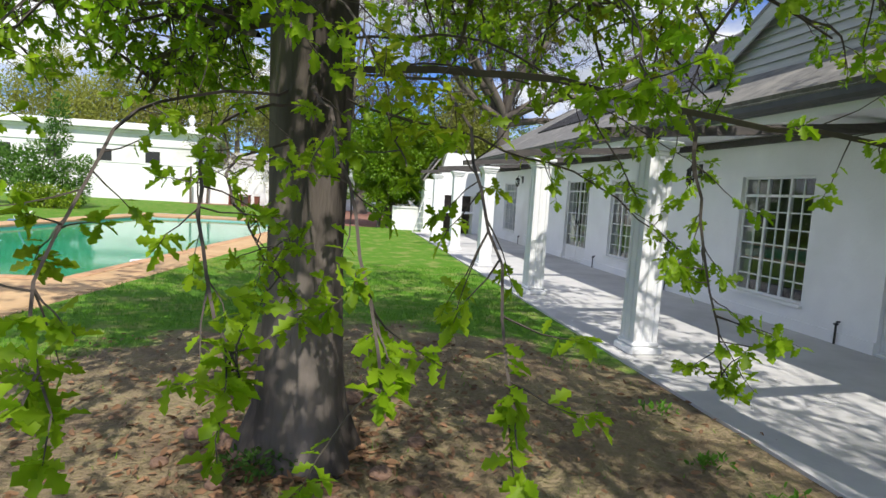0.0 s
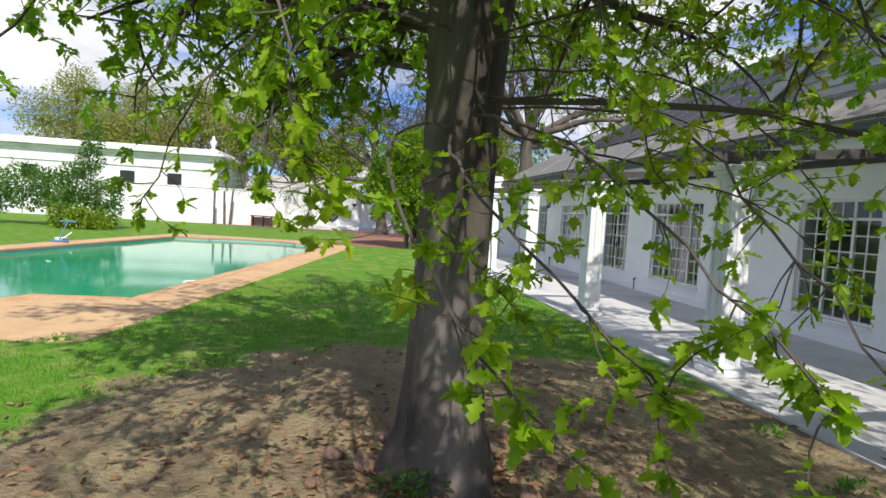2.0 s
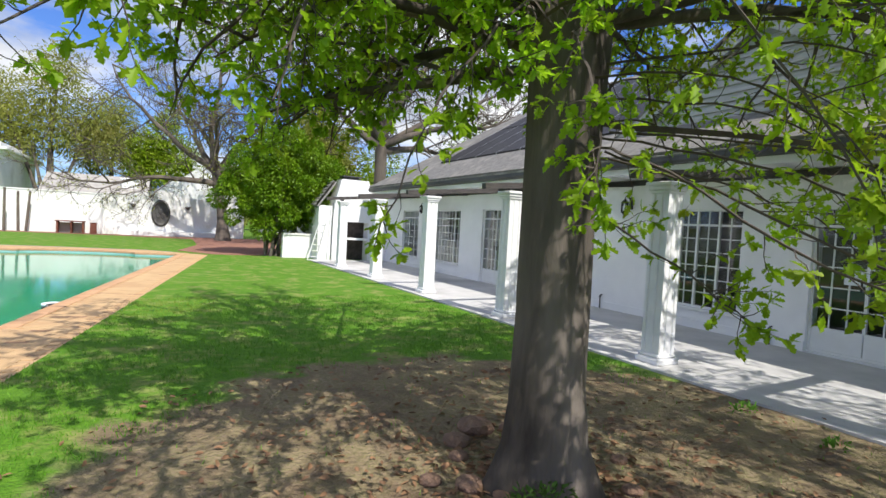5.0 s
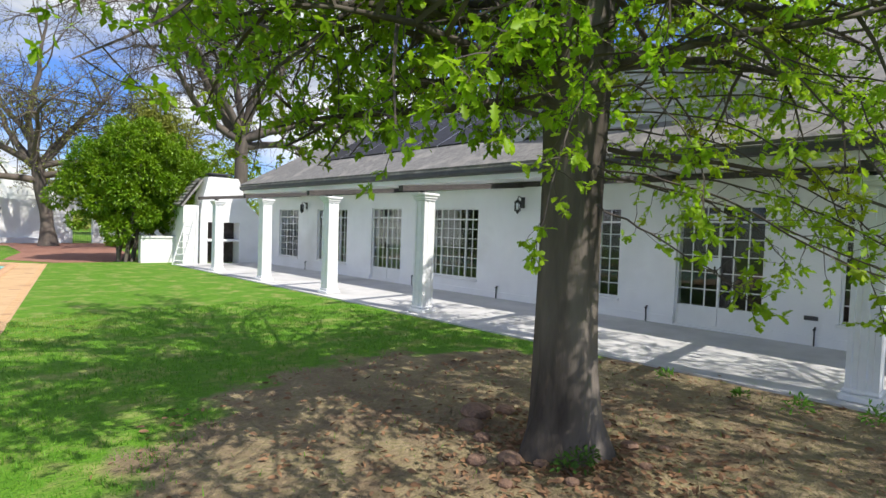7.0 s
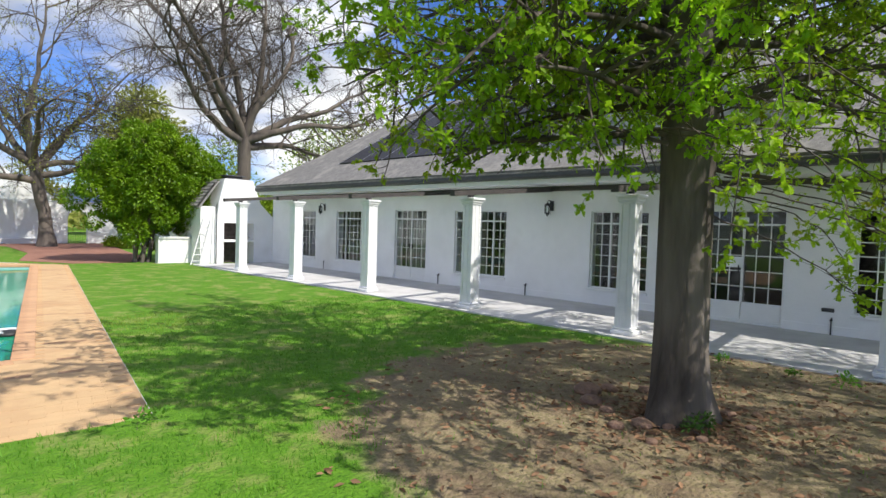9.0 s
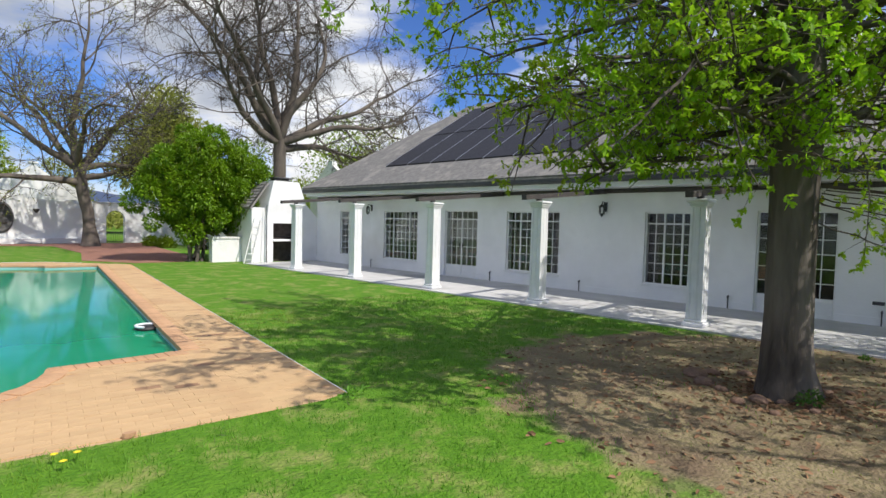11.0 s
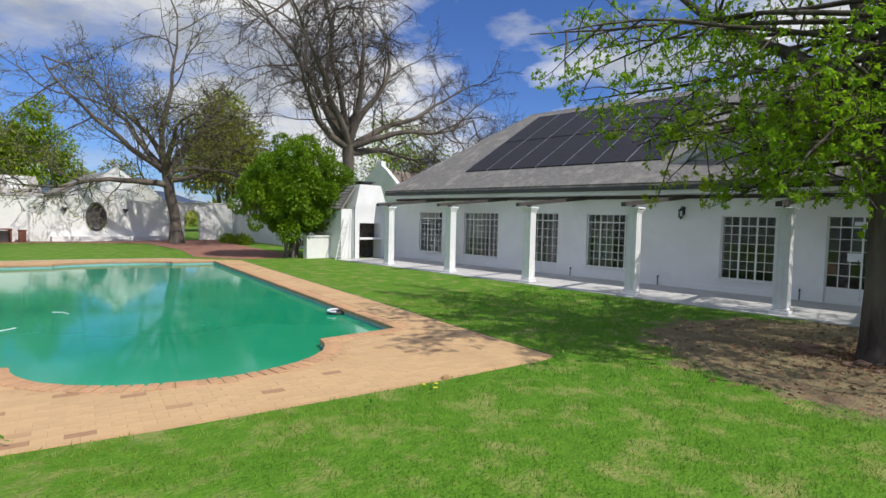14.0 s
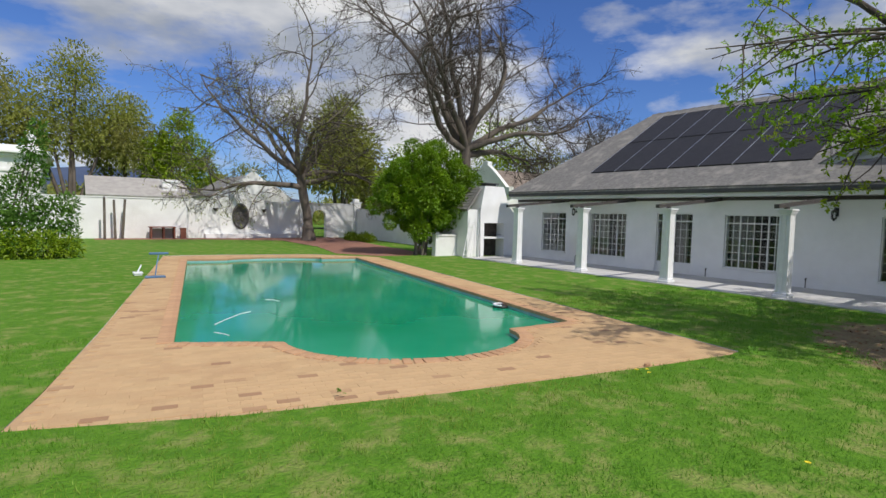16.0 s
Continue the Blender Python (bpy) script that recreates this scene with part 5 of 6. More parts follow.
    for k, s in enumerate(sprays):
        pts = G.path(s, 0.024 if k in (4, 8) else 0.009, 0.003)
        G.twigs(pts, 22 if k in (4, 8) else 19, 0.26, 0.003, 11, 0.2, 0.9, -0.02, 0)
        G.leaf_twig(pts[-4:], 24)
    allb = crown.limbs + G.limbs
    for pts, rad in allb:
        if rad[0] >= 0.03:
            part("bough", tube(bmesh.new(), pts, rad, 8 if rad[0] > 0.06 else 6), M_BARK, t)
    tube_fast([l for l in allb if l[1][0] < 0.03], "twigwork", M_TWIG, t)
    scatter("young_leaves", lobed_leaf(), G.anchors, 0.052, M_LEAF_YOUNG, t, G.np, 0.35, "young yellow-green lobed leaves")
    near = [a for a in crown.anchors if a[0].z < 3.0 and a[0].y < 4.0]
    rest = [a for a in crown.anchors if not (a[0].z < 3.0 and a[0].y < 4.0)]
    scatter("low_leaves", lobed_leaf(), near, 0.066, M_LEAF, t, G.np, 0.35, "fresh green lobed leaves")
    scatter("leaves", plain_lobed_leaf(), rest, 0.072, M_LEAF, t, G.np, 0.35, "fresh green lobed leaves")


oak()


def bare_tree(name, at, seed, label, height, fork, radius, limbs, leaf=None, leaf_n=0, leaf_size=0.1, spread=0.9, lean=(0, 0), bark=M_BARK2, twig_r=0.012, sub=5):
    """A tree whose branching shows: trunk, limbs, branches, twigs, and few or no leaves."""
    t = thing(name, at, label, "tree")
    G = Grower(seed)
    top = Vector((lean[0], lean[1], fork))
    tr = G.path([(0, 0, -0.1), (lean[0] * 0.15, lean[1] * 0.15, fork * 0.35), (lean[0] * 0.7, lean[1] * 0.7, fork * 0.7), tuple(top)], radius * 1.25, radius * 0.75)
    bm = bmesh.new()
    tube(bm, tr, [radius * (1.5 - 0.75 * min(1, i / 4) if i < 4 else 0.8) for i in range(len(tr))], 12)
    G.limbs.clear()
    part("trunk", bm, bark, t)
    for az, el, ln, s in limbs:
        a, e = radians(az), radians(el)
        d = Vector((math.cos(a) * math.cos(e), math.sin(a) * math.cos(e), math.sin(e)))
        pts = G.limb(top + Vector((0, 0, -0.3)) if s == 0 else tr[int(len(tr) * s)], d, ln, radius * 0.55, 0.26, 0.03, 11, 0.14)
        for k in range(2, 12):
            b2 = G.limb(pts[k], (pts[k] - pts[k - 1]).normalized() * 0.75 + G.rand_dir() * spread + Vector((0, 0, 0.08)), ln * 0.42, radius * 0.14, 0.24, 0.0, 7, 0.2)
            for q in range(2, 8):
                b3 = G.limb(b2[q], (b2[q] - b2[q - 1]).normalized() * 0.7 + G.rand_dir() * spread, ln * 0.2, radius * 0.06, 0.22, 0.0, 5, 0.3)
                G.twigs(b3, sub, ln * 0.11, twig_r, leaf_n, 0.15, 0.8, -0.05, 0, 0.28)
    bm = bmesh.new()
    for pts, rad in G.limbs:
        if rad[0] > radius * 0.4:
            part("bough", tube(bmesh.new(), pts, rad, 8), bark, t)
        elif rad[0] > radius * 0.1:
            tube(bm, pts, rad, 5)
    tagged(part("branchwork", bm, bark, t), kind="stuff")
    tube_fast([l for l in G.limbs if l[1][0] <= radius * 0.1], "twigwork", M_TWIG, t)
    if leaf:
        scatter("leaves", oval_leaf(), G.anchors, leaf_size, leaf, t, G.np, 0.2)
    return t


def leafy(name, at, seed, label, blobs, leaves, size, leaf, trunk=None, parent_cat="tree", stems=3, stem_r=0.06, fill=0.55):
    """A dense plant: stems into clumps of leaves, each clump a cloud of leaves thickest near its skin."""
    t = thing(name, at, label, parent_cat)
    G = Grower(seed)
    tot = sum(b[3] ** 2 for b in blobs)
    for x, y, z, r in blobs:
        n = int(leaves * r * r / tot)
        for _ in range(n):
            d = G.rand_dir()
            k = fill + (1 - fill) * G.r.random() ** 0.6
            bump = 1 + 0.22 * noise.noise(Vector((x, y, z)) + d * 2.3) + 0.10 * noise.noise(d * 6 + Vector((seed, 0, 0)))
            p = Vector((x, y, z)) + d * r * k * bump
            if p.z > 0.05:
                G.anchors.append((p, d + G.rand_dir() * 0.8))
    for i in range(stems):
        b = blobs[i % len(blobs)]
        a = 2 * math.pi * i / stems
        base = Vector((0.25 * math.cos(a) * (stems > 1), 0.25 * math.sin(a) * (stems > 1), -0.1))
        stem = tube(bmesh.new(), [base, base.lerp(Vector(b[:3]), 0.45) + Vector((0.1 * math.cos(a), 0.1 * math.sin(a), 0)), Vector(b[:3])], [stem_r, stem_r * 0.8, stem_r * 0.3], 7)
        part("stem", stem, M_BARK2, t)
    scatter("leaves", oval_leaf(), G.anchors, size, leaf, t, G.np, 0.15)
    return t


# gate tree, half in leaf
bare_tree("gate_tree", (-1.95, 37.0, -0.05), 5, "leaning half-leafed tree beside the garden gate", 13, 4.4, 0.36,
          [(165, 42, 8.5, 0), (20, 50, 6.5, 0), (100, 70, 7.5, 0), (260, 50, 6, 0), (195, 18, 7, 0.7), (140, 60, 8.5, 0), (340, 30, 5.5, 0), (60, 40, 5.5, 0.85), (180, 62, 9, 0), (0, 10, 4.5, 0.8)], M_LEAF_FAR, 3, 0.105, lean=(-0.5, 0.2), sub=9)
# great bare tree behind the barbecue
bare_tree("bare_tree", (5.4, 30.2, -0.05), 8, "great leafless tree with a wide twiggy crown", 17, 6.2, 0.42,
          [(175, 40, 9.5, 0), (200, 62, 10, 0), (95, 72, 10.5, 0), (20, 58, 10, 0), (340, 38, 9.5, 0), (270, 60, 9, 0), (130, 55, 9.5, 0), (60, 45, 9, 0), (0, 12, 6, 0.85), (320, 20, 8, 0), (190, 22, 7.5, 0)], None, 0, sub=20, twig_r=0.010)
# second oak behind the start, whose shade falls over veranda and earth
bare_tree("oak_tree", (-1.1, -1.9, -0.05), 19, "second leafy oak standing at the veranda edge", 7, 3.3, 0.2,
          [(0, 35, 4.2, 0), (25, 40, 4.4, 0), (50, 32, 4.4, 0), (75, 40, 4.2, 0), (95, 38, 4.0, 0), (120, 40, 4.2, 0), (140, 35, 4.2, 0), (185, 35, 3.6, 0), (250, 40, 3, 0), (310, 38, 3.6, 0), (70, 65, 3.4, 0), (20, 62, 3.4, 0), (130, 65, 3.2, 0)], M_LEAF, 2, 0.10, bark=M_BARK, twig_r=0.006, sub=4)
# trees beyond the walls
bare_tree("far_bare_tree", (24, 36, -0.05), 21, "grey leafless tree beyond the roof", 12, 4.5, 0.3,
          [(180, 50, 6, 0), (90, 65, 6.5, 0), (10, 50, 6, 0), (270, 55, 6, 0), (140, 70, 6, 0)], None, 0, sub=4, twig_r=0.016)
bare_tree("far_bare_tree", (35, 44, -0.05), 22, "grey leafless tree beyond the roof", 12, 4.5, 0.3,
          [(180, 50, 7, 0), (90, 65, 7.5, 0), (10, 50, 7, 0), (270, 55, 7, 0)], None, 0, sub=4, twig_r=0.018)

rc = random.Random(17)
clumps = [(0.5, 0.3, 2.9, 1.3), (0.0, 0.3, 2.3, 1.1), (1.1, 0.4, 2.4, 1.1)]
for i in range(46):
    zz = 1 - 2 * (i + 0.5) / 46
    aa = i * 2.39996
    rr = math.sqrt(1 - zz * zz)
    k = rc.uniform(0.74, 1.1)
    cz = 2.95 + 2.0 * zz * k
    wide = 1.0 if zz < 0.1 else 1.0 - 0.25 * zz
    clumps.append((0.45 + 2.45 * rr * math.cos(aa) * k * wide, 0.3 + 1.6 * rr * math.sin(aa) * k, max(cz, 0.95), rc.uniform(0.30, 0.62)))
leafy("citrus_tree", (-1.35, 24.45, -0.05), 3, "round bright green citrus tree with several dark stems", clumps, 62000, 0.125, M_LEAF_CITRUS, stems=7, stem_r=0.07, fill=0.6)
leafy("shrub", (-16.4, 28.3, -0.05), 4, "tall loose green garden shrub on the lawn", [(0.2, 0, 2.0, 1.0), (0.6, 0.2, 3.1, 0.6), (0.75, 0.1, 4.0, 0.5), (0.85, 0.1, 4.75, 0.3), (-1.0, 0.3, 1.7, 1.0), (1.3, 0, 1.4, 0.8), (0.2, -0.6, 0.9, 0.9), (-2.2, 0.5, 1.8, 1.1), (-3.6, 0.5, 1.5, 1.1), (1.5, -0.2, 0.7, 0.6), (1.7, 0.2, 2.0, 0.4)], 12000, 0.15, M_LEAF_DARK, parent_cat="shrub", stems=6, stem_r=0.04, fill=0.25)
leafy("low_shrub", (-15.4, 26.8, -0.05), 41, "low bright leafy bush in front of the shrub", [(0, 0, 0.45, 0.6), (-0.8, 0.2, 0.5, 0.6), (0.7, 0.2, 0.35, 0.5)], 2500, 0.13, M_LEAF_BUSH, parent_cat="shrub", stems=4, stem_r=0.02, fill=0.3)
leafy("flower_bed", (1.0, 36.5, -0.05), 42, "low dark green border plants by the wall", [(0, 0, 0.15, 0.42), (0.3, -1.0, 0.16, 0.45), (0.2, 1.0, 0.15, 0.4), (0.1, -2, 0.15, 0.42)], 2600, 0.16, M_LEAF_BUSH, parent_cat="plants", stems=4, stem_r=0.015, fill=0.2)
leafy("green_tree", (-5.2, 66, -0.05), 31, "fresh green leafy tree beyond the wall", [(0, 0, 9.5, 2.0), (-1.5, 0, 7.5, 2.1), (1.6, 0, 7.6, 2.0), (0, 0, 6.0, 2.4), (0.6, 0, 11.2, 1.1), (-2.2, 0, 5.6, 1.5), (2.6, 0, 5.6, 1.5)], 9000, 0.34, M_LEAF_BUSH, stems=2, stem_r=0.2, fill=0.2)
leafy("olive_tree", (8.6, 56, -0.05), 32, "tall dull olive-green tree beyond the gate", [(0, 0, 11.5, 2.2), (-1.2, 0, 9, 2.6), (1.8, 0, 8.5, 2.6), (0, 0, 6.5, 3.2), (-2.5, 0, 6, 2.2), (2.9, 0, 5.6, 2.0)], 17000, 0.38, M_LEAF_FAR, stems=3, stem_r=0.22, fill=0.15)
for k, (x, y, s) in enumerate(((-21, 66, 1.2), (-14.5, 63, 1.3), (-10, 68, 1.05), (-27, 64, 1.1), (-34, 66, 1.2))):
    leafy("umbrella_tree", (x, y, -0.05), 50 + k, "broad flat-topped thorn tree beyond the buildings", [(0, 0, 9 * s, 2.6 * s), (-2.6 * s, 0, 8 * s, 2.3 * s), (2.7 * s, 0.4, 7.8 * s, 2.3 * s), (0.6, 0, 11 * s, 1.8 * s), (-1.4, 0, 6.2 * s, 1.9 * s), (3.2 * s, 0, 5.8 * s, 1.7 * s), (1.2, 0, 6.8 * s, 2.0 * s)], 13000, 0.30, M_LEAF_FAR, stems=5, stem_r=0.2, fill=0.05)
for k, (x, y, h) in enumerate(((21, 46, 12), (26, 47, 12.5), (30, 46, 9), (13, 50, 9), (13, 60, 7), (17, 64, 8), (22, 58, 6), (26, 62, 7), (2, 66, 7), (32, 60, 7), (-1, 68, 6), (40, 52, 7), (48, 50, 7))):
    leafy("far_tree", (x, y, -0.05), 70 + k, "far grey-green tree on the skyline", [(0, 0, h * 0.75, h * 0.26), (-1.4, 0, h * 0.5, h * 0.26), (1.5, 0, h * 0.5, h * 0.25), (0, 0, h * 0.32, h * 0.24)], 3500, 0.36, M_LEAF_FAR if k % 3 else M_LEAF_BUSH, stems=2, stem_r=0.12, fill=0.2)
# far woods close the horizon
rw = np.random.default_rng(77)
anchors = []
for i in range(30000):
    a = rw.uniform(-0.9, 1.5)
    r = rw.uniform(75, 110)
    h = (3.2 + 2.2 * noise.noise(Vector((a * 9, 0.3, 0))) + 1.2 * noise.noise(Vector((a * 31, 4.3, 0)))) * rw.uniform(0, 1) ** 0.7
    anchors.append((Vector((r * math.sin(a), r * math.cos(a), max(h, 0.1))), Vector((rw.normal(), rw.normal(), rw.normal()))))
tagged(scatter("far_woods", oval_leaf(), anchors, 0.9, M_LEAF_FAR, None, rw, 0.1), "dull green wooded skyline", "woods", kind="stuff")

# young plants and litter at the oak's foot
leafy("trunk_weed", (-3.52, 3.95, -0.03), 43, "small dark green weed at the oak's foot", [(0, 0, 0.07, 0.10), (0.14, 0.03, 0.06, 0.08), (-0.12, 0.05, 0.05, 0.08)], 300, 0.045, M_LEAF_DARK, parent_cat="weed", stems=3, stem_r=0.006, fill=0.1)
rl = np.random.default_rng(5)
lit = []
while len(lit) < 2600:
    a, r = rl.uniform(0, 6.283), 0.28 + 2.9 * rl.uniform() ** 1.5
    lit.append((Vector((-3.3 + r * math.cos(a), 4.2 + r * math.sin(a), GZ + 0.01 + 0.012 * rl.uniform())), Vector((rl.normal(), rl.normal(), 0.15 * rl.normal()))))
tagged(scatter("leaf_litter", oval_leaf(), lit, 0.065, M_LEAFLITTER, None, rl, 0.0), "dry brown fallen leaves under the oak", "leaves", kind="stuff")


def clod(x, y, s, seed):
    r = random.Random(seed)
    bm = bmesh.new()
    bmesh.ops.create_icosphere(bm, subdivisions=2, radius=s)
    for v in bm.verts:
        v.co *= 1 + 0.35 * noise.noise(v.co * 6 + Vector((seed, 0, 0)))
        v.co.z *= 0.55
    o = tagged(part("clod", bm, M_CLOD), "rough lump of brown earth by the oak", "clod", "earth clods")
    o.matrix_basis = pose(x, y, GZ + s * 0.2, 0, 0, r.uniform(0, 360))


for i, (x, y, s) in enumerate(((-3.25, 5.15, 0.14), (-3.0, 5.05, 0.09), (-3.5, 4.98, 0.10), (-2.75, 4.75, 0.08), (-3.6, 4.75, 0.07), (-2.85, 3.95, 0.07), (-2.6, 4.3, 0.06), (-3.75, 4.35, 0.09), (-3.62, 4.2, 0.06), (-3.95, 4.5, 0.07), (-3.7, 3.9, 0.05), (-2.7, 3.75, 0.05), (-3.1, 3.7, 0.045), (-4.05, 4.15, 0.05))):
    clod(x, y, s, i + 3)

# grass blades on the lawn that is passed at close range
def blades():
    rg = np.random.default_rng(9)
    pts = []
    n = 150000
    X = rg.uniform(-17.5, -0.45, n)
    Y = rg.uniform(1.5, 12.5, n)
    keep = []
    for x, y in zip(X, Y):
        d = math.hypot((x + 3.05) / 3.2, (y - 4.0) / 3.5)
        nz = noise.noise(Vector((x * 1.1, y * 1.1, 0)))
        if d + 0.3 * nz < 0.92 + 0.1 * rg.uniform() and rg.uniform() > 0.025:
            continue
        if noise.noise(Vector((x * 1.5, y * 1.5, 7.0))) + 0.5 * noise.noise(Vector((x * 5.0, y * 5.0, 2.0))) > 0.08 and rg.uniform() < 0.72:
            continue
        if inside((x, y), pave_xy):
            continue
        keep.append((x, y))
    K = np.array(keep)
    n = len(K)
    h = rg.uniform(0.018, 0.05, n)
    h *= np.array([1 + 0.9 * max(0.0, noise.noise(Vector((x * 2.3, y * 2.3, 3)))) for x, y in keep])
    a = rg.uniform(0, 6.283, n)
    w = 0.0045
    lean = rg.uniform(0, 0.8, n) * h
    b = rg.uniform(0, 6.283, n)
    V = np.zeros((n, 3, 3))
    V[:, 0] = np.stack([K[:, 0] - w * np.cos(a), K[:, 1] - w * np.sin(a), np.full(n, GZ - 0.002)], 1)
    V[:, 1] = np.stack([K[:, 0] + w * np.cos(a), K[:, 1] + w * np.sin(a), np.full(n, GZ - 0.002)], 1)
    V[:, 2] = np.stack([K[:, 0] + lean * np.cos(b), K[:, 1] + lean * np.sin(b), GZ + h], 1)
    me = bpy.data.meshes.new("grass")
    me.vertices.add(3 * n)
    me.vertices.foreach_set("co", V.ravel())
    me.loops.add(3 * n)
    me.loops.foreach_set("vertex_index", np.arange(3 * n, dtype=np.int32))
    me.polygons.add(n)
    me.polygons.foreach_set("loop_start", (3 * np.arange(n)).astype(np.int32))
    me.polygons.foreach_set("loop_total", np.full(n, 3, np.int32))
    me.update(calc_edges=True)
    me.materials.append(M_BLADE)
    tagged(new("grass", me), "short mown green grass blades", "grass", kind="stuff")


blades()


# ---- small things round the pool ----
def pool_point(u, v, z):
    x, y = pool_xy(u, v)
    return Vector((x, y, z))


cl = thing("pool_cleaner", (-6.88, 12.28, -0.13), "small round pool cleaner floating by the pool edge", "pool cleaner")
part("float", lathe([(0.05, -0.03), (0.17, -0.01), (0.17, 0.03), (0.06, 0.06)], 18), M_IRON, cl, "dark round float")
bm = bmesh.new()
tube(bm, [Vector((0.16 * math.cos(a), 0.16 * math.sin(a), 0.05)) for a in [i * math.pi / 6 for i in range(9)]], [0.022] * 9, 6)
part("hose_ring", bm, M_PAPER, cl, "white hose ring")
hs = thing("pool_hose", (-12.02, 13.85, -0.138), "thin white suction hose showing at the water surface", "hose")
for ends in (((-0.58, -0.69), (-0.3, -0.3), (0.05, 0.12), (0.3, 0.3)), ((0.97, 1.6), (1.12, 1.5), (1.17, 1.24)), ((-0.71, -1.3), (-0.62, -1.45), (-0.55, -1.65))):
    bm = bmesh.new()
    tube(bm, [Vector((x, y, 0)) for x, y in ends], [0.008] * len(ends), 5)
    part("hose_length", bm, M_PAPER, hs)
br = thing("pool_brush", (-12.76, 19.6, GZ), "blue pool brush with a bent handle on the paving", "pool brush")
part("brush_head", boxes((-0.25, -0.06, 0.0, 0.25, 0.06, 0.06), bevel=0.015), M_BLUE, br, "blue brush head")
bm = bmesh.new()
tube(bm, [Vector((0, 0, 0.06)), Vector((0.05, 0.1, 0.35)), Vector((0.12, 0.25, 0.62))], [0.018] * 3, 6)
part("handle", bm, M_BLUE, br)
part("grip", boxes((-0.12, 0.21, 0.61, 0.36, 0.29, 0.67), bevel=0.015), M_BLUE, br, "blue cross grip")
sk = thing("skimmer_lid", (-13.1, 20.4, GZ), "white plastic leaf scoop lying on the grass edge", "scoop")
part("pan", boxes((-0.10, -0.16, 0.0, 0.10, 0.16, 0.05), (-0.12, -0.18, 0.05, 0.12, 0.18, 0.09), bevel=0.015), M_PAPER, sk)
bm = bmesh.new()
tube(bm, [Vector((0.0, 0.14, 0.06)), Vector((0.1, 0.35, 0.2)), Vector((0.12, 0.42, 0.24))], [0.02] * 3, 6)
part("handle", bm, M_PAPER, sk)

# weeds at the paving's edge and in its joints
for k, (x, y, s) in enumerate(((-12.4, 8.35, 0.35), (-13.2, 4.9, 0.6), (-10.9, 4.4, 0.55), (-6.7, 7.05, 0.7), (-9.7, 7.2, 0.4), (-12.7, 5.2, 0.35), (-8.0, 7.0, 0.35), (-0.75, 4.6, 0.7), (-0.85, 3.3, 0.9), (-0.7, 2.75, 1.0), (-0.9, 3.8, 0.6))):
    leafy("weed", (x, y, GZ), 90 + k, "small green weed tuft at the paving edge", [(0, 0, 0.05 * s, 0.13 * s), (0.12 * s, 0.05 * s, 0.05 * s, 0.12 * s), (-0.13 * s, 0.02 * s, 0.05 * s, 0.12 * s)], int(60 + 140 * s), 0.05, M_BLADE, parent_cat="weed", stems=3, stem_r=0.003, fill=0.1)
for k, (x, y) in enumerate(((-8.5, 7.48),)):
    o = tagged(part("stone", prism([(0.05 * math.cos(a), 0.03 * math.sin(a)) for a in [i * math.pi / 4 for i in range(8)]], 0, 0.035), M_COPE), "small pale stone chip on the paving edge", "stone", "stone chips")
    o.location = (x, y, GZ)

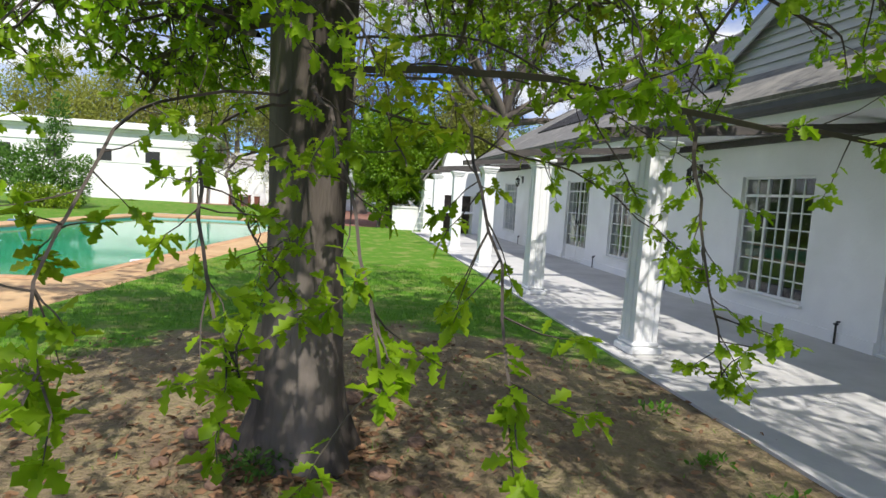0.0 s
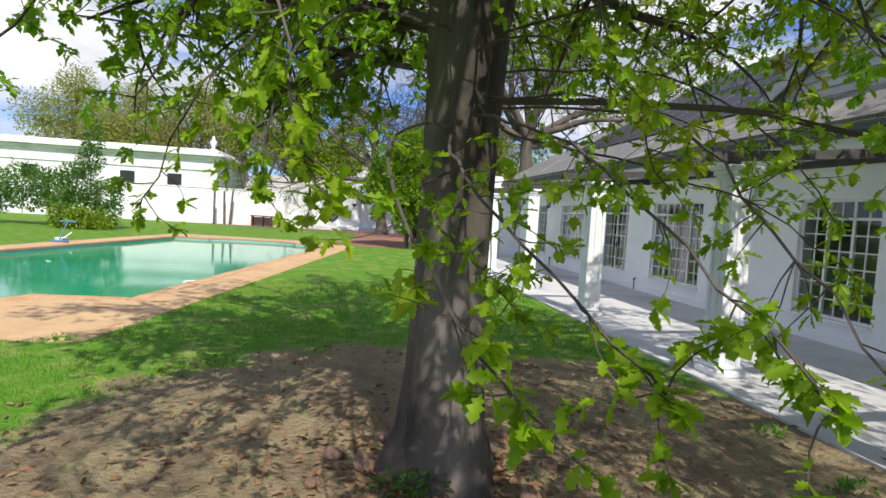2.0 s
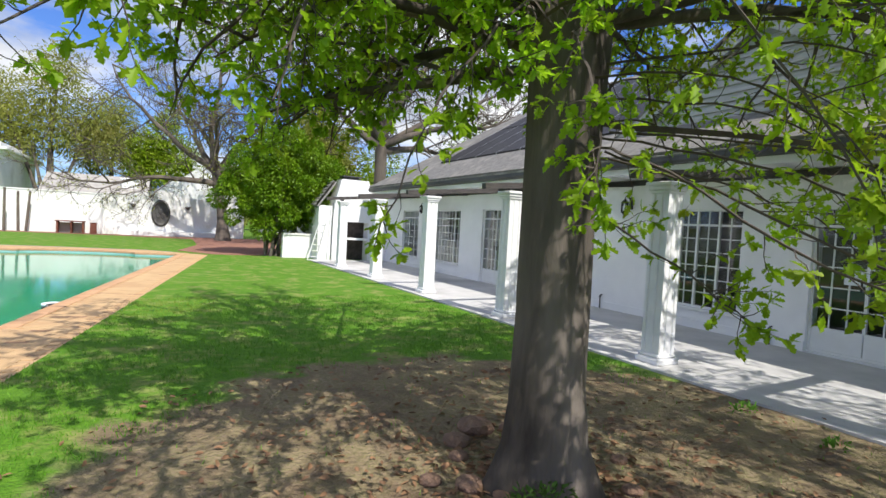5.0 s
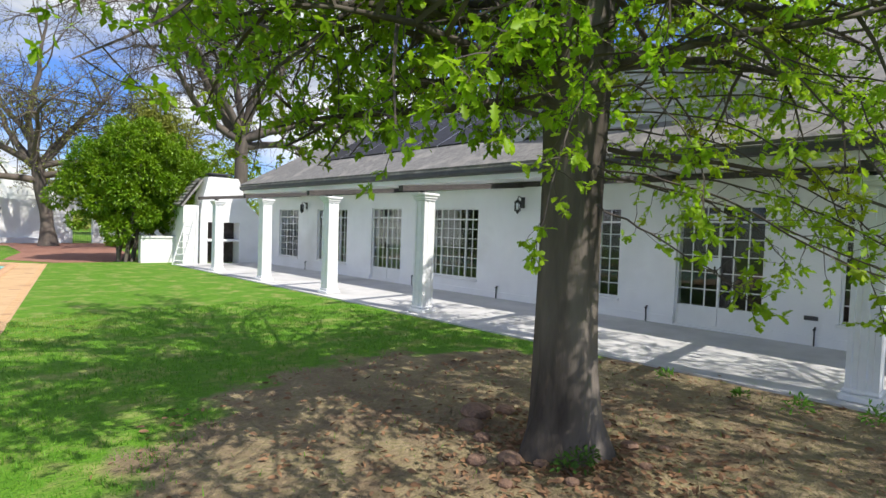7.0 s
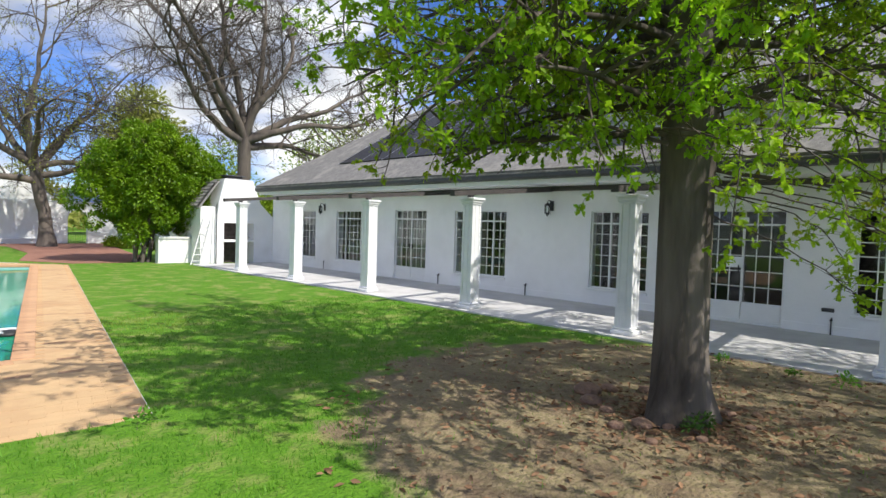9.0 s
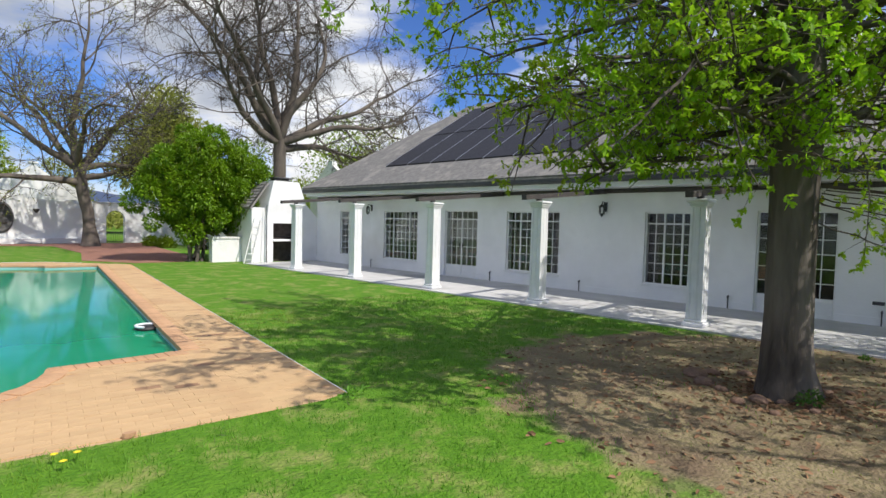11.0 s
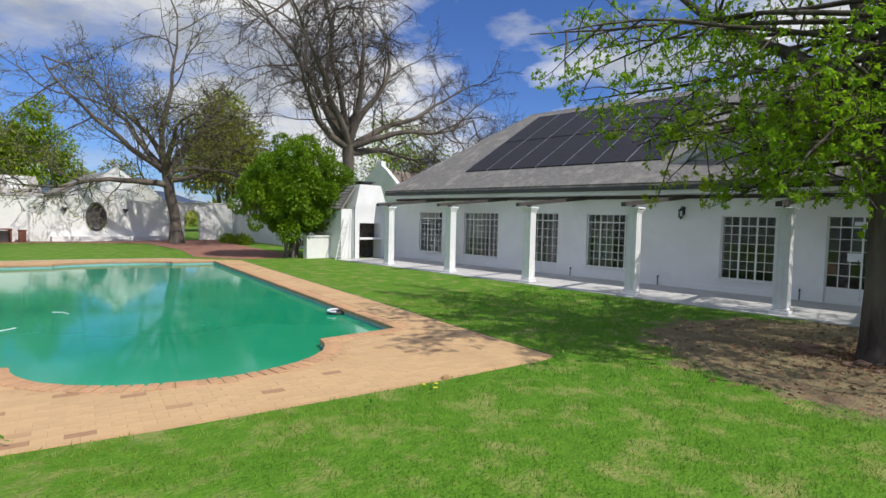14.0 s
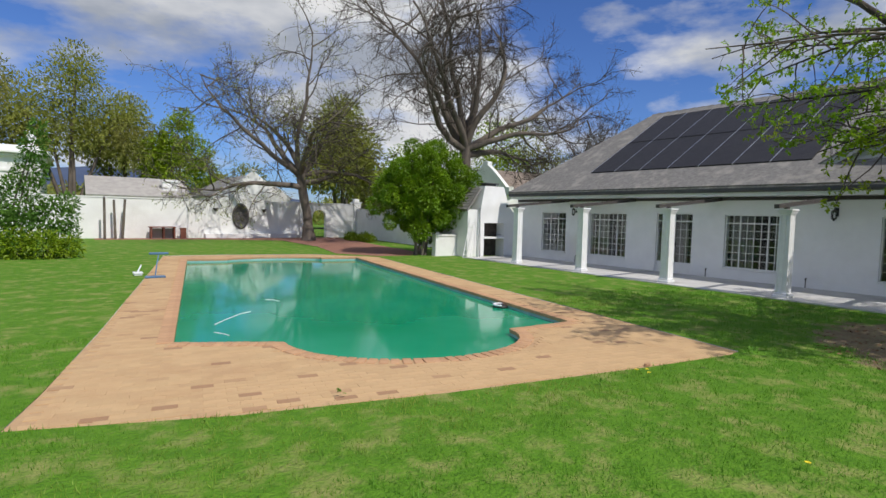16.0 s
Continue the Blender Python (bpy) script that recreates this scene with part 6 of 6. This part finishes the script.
M_YELLOW = mat("dandelion_yellow", (0.75, 0.62, 0.03), (0.68, 0.52, 0.02), 0.7, 20)
for x, y in ((-9.02, 7.28), (-8.9, 7.22), (-9.0, 7.12), (-10.05, 5.02)):
    dn = thing("dandelion", (x, y, GZ), "small yellow dandelion in the grass", "flower", "dandelions")
    part("stem", tube(bmesh.new(), [Vector((0, 0, -0.01)), Vector((0.004, 0.002, 0.04)), Vector((0.01, 0.0, 0.07))], [0.003, 0.003, 0.002], 5), M_BLADE, dn)
    bm = bmesh.new()
    for k in range(14):
        a = 2 * math.pi * k / 14
        c, q = math.cos(a), math.sin(a)
        bm.faces.new([bm.verts.new(p) for p in ((0.01, 0, 0.07), (0.01 + 0.018 * c - 0.005 * q, 0.018 * q + 0.005 * c, 0.082), (0.01 + 0.027 * c, 0.027 * q, 0.08), (0.01 + 0.018 * c + 0.005 * q, 0.018 * q - 0.005 * c, 0.082))])
    part("flower_head", bm, M_YELLOW, dn, "bright yellow petals")

cope_ring()


# ---- pavers ----
def pavers():
    """Clay pavers in running bond, square to the pool; the near strip as single bricks."""
    W, H, GAP = 0.222, 0.109, 0.0016
    me = bpy.data.meshes.new("paver")
    bm = boxes((-W / 2 + GAP / 2, -H / 2 + GAP / 2, -0.03, W / 2 - GAP / 2, H / 2 - GAP / 2, 0.0), bevel=0.0016)
    bm.to_mesh(me)
    bm.free()
    me.materials.append(M_BRICK)
    rg = random.Random(4)
    grown = [pool_xy(u, v) for u, v in pool_outline(0.2)]
    rot = Matrix.Rotation(-POOL_A, 4, "Z")
    verts, faces = [], []
    single = 0
    ux, uy = PU.x, PU.y
    vx, vy = PV.x, PV.y
    row = 0
    v = -3.0
    while v < PL + 1.2:
        u = -1.4 + (W / 2 if row % 2 else 0)
        while u < 8.4:
            cx, cy = pool_xy(u, v)
            if all(inside((cx + ux * a + vx * b, cy + uy * a + vy * b), pave_xy) for a in (-0.09, 0.09) for b in (-0.04, 0.04)) and not inside((cx, cy), grown):
                z = GZ + rg.uniform(-0.0015, 0.001)
                if single < 300 and -2.75 < v < -1.62 and 0.2 < u < 6.2:
                    ob = new("paver", me)
                    ob.matrix_basis = Matrix.Translation((cx, cy, z)) @ rot
                    ob.parent = paving
                    single += 1
                else:
                    n = len(verts)
                    for b, zz in ((0.5, z), (0.5, z - 0.012)):
                        for sa, sb in ((-1, -1), (1, -1), (1, 1), (-1, 1)):
                            a_, b_ = sa * (W - GAP) / 2, sb * (H - GAP) / 2
                            verts.append((cx + ux * a_ + vx * b_, cy + uy * a_ + vy * b_, zz))
                    faces += [(n, n + 3, n + 2, n + 1)] + [(n + i, n + (i + 1) % 4, n + 4 + (i + 1) % 4, n + 4 + i) for i in range(4)]
            u += W
        row += 1
        v += H
    ob = raw("paver_field", verts, faces, M_BRICK, paving)
    tagged(ob, kind="stuff")


pavers()
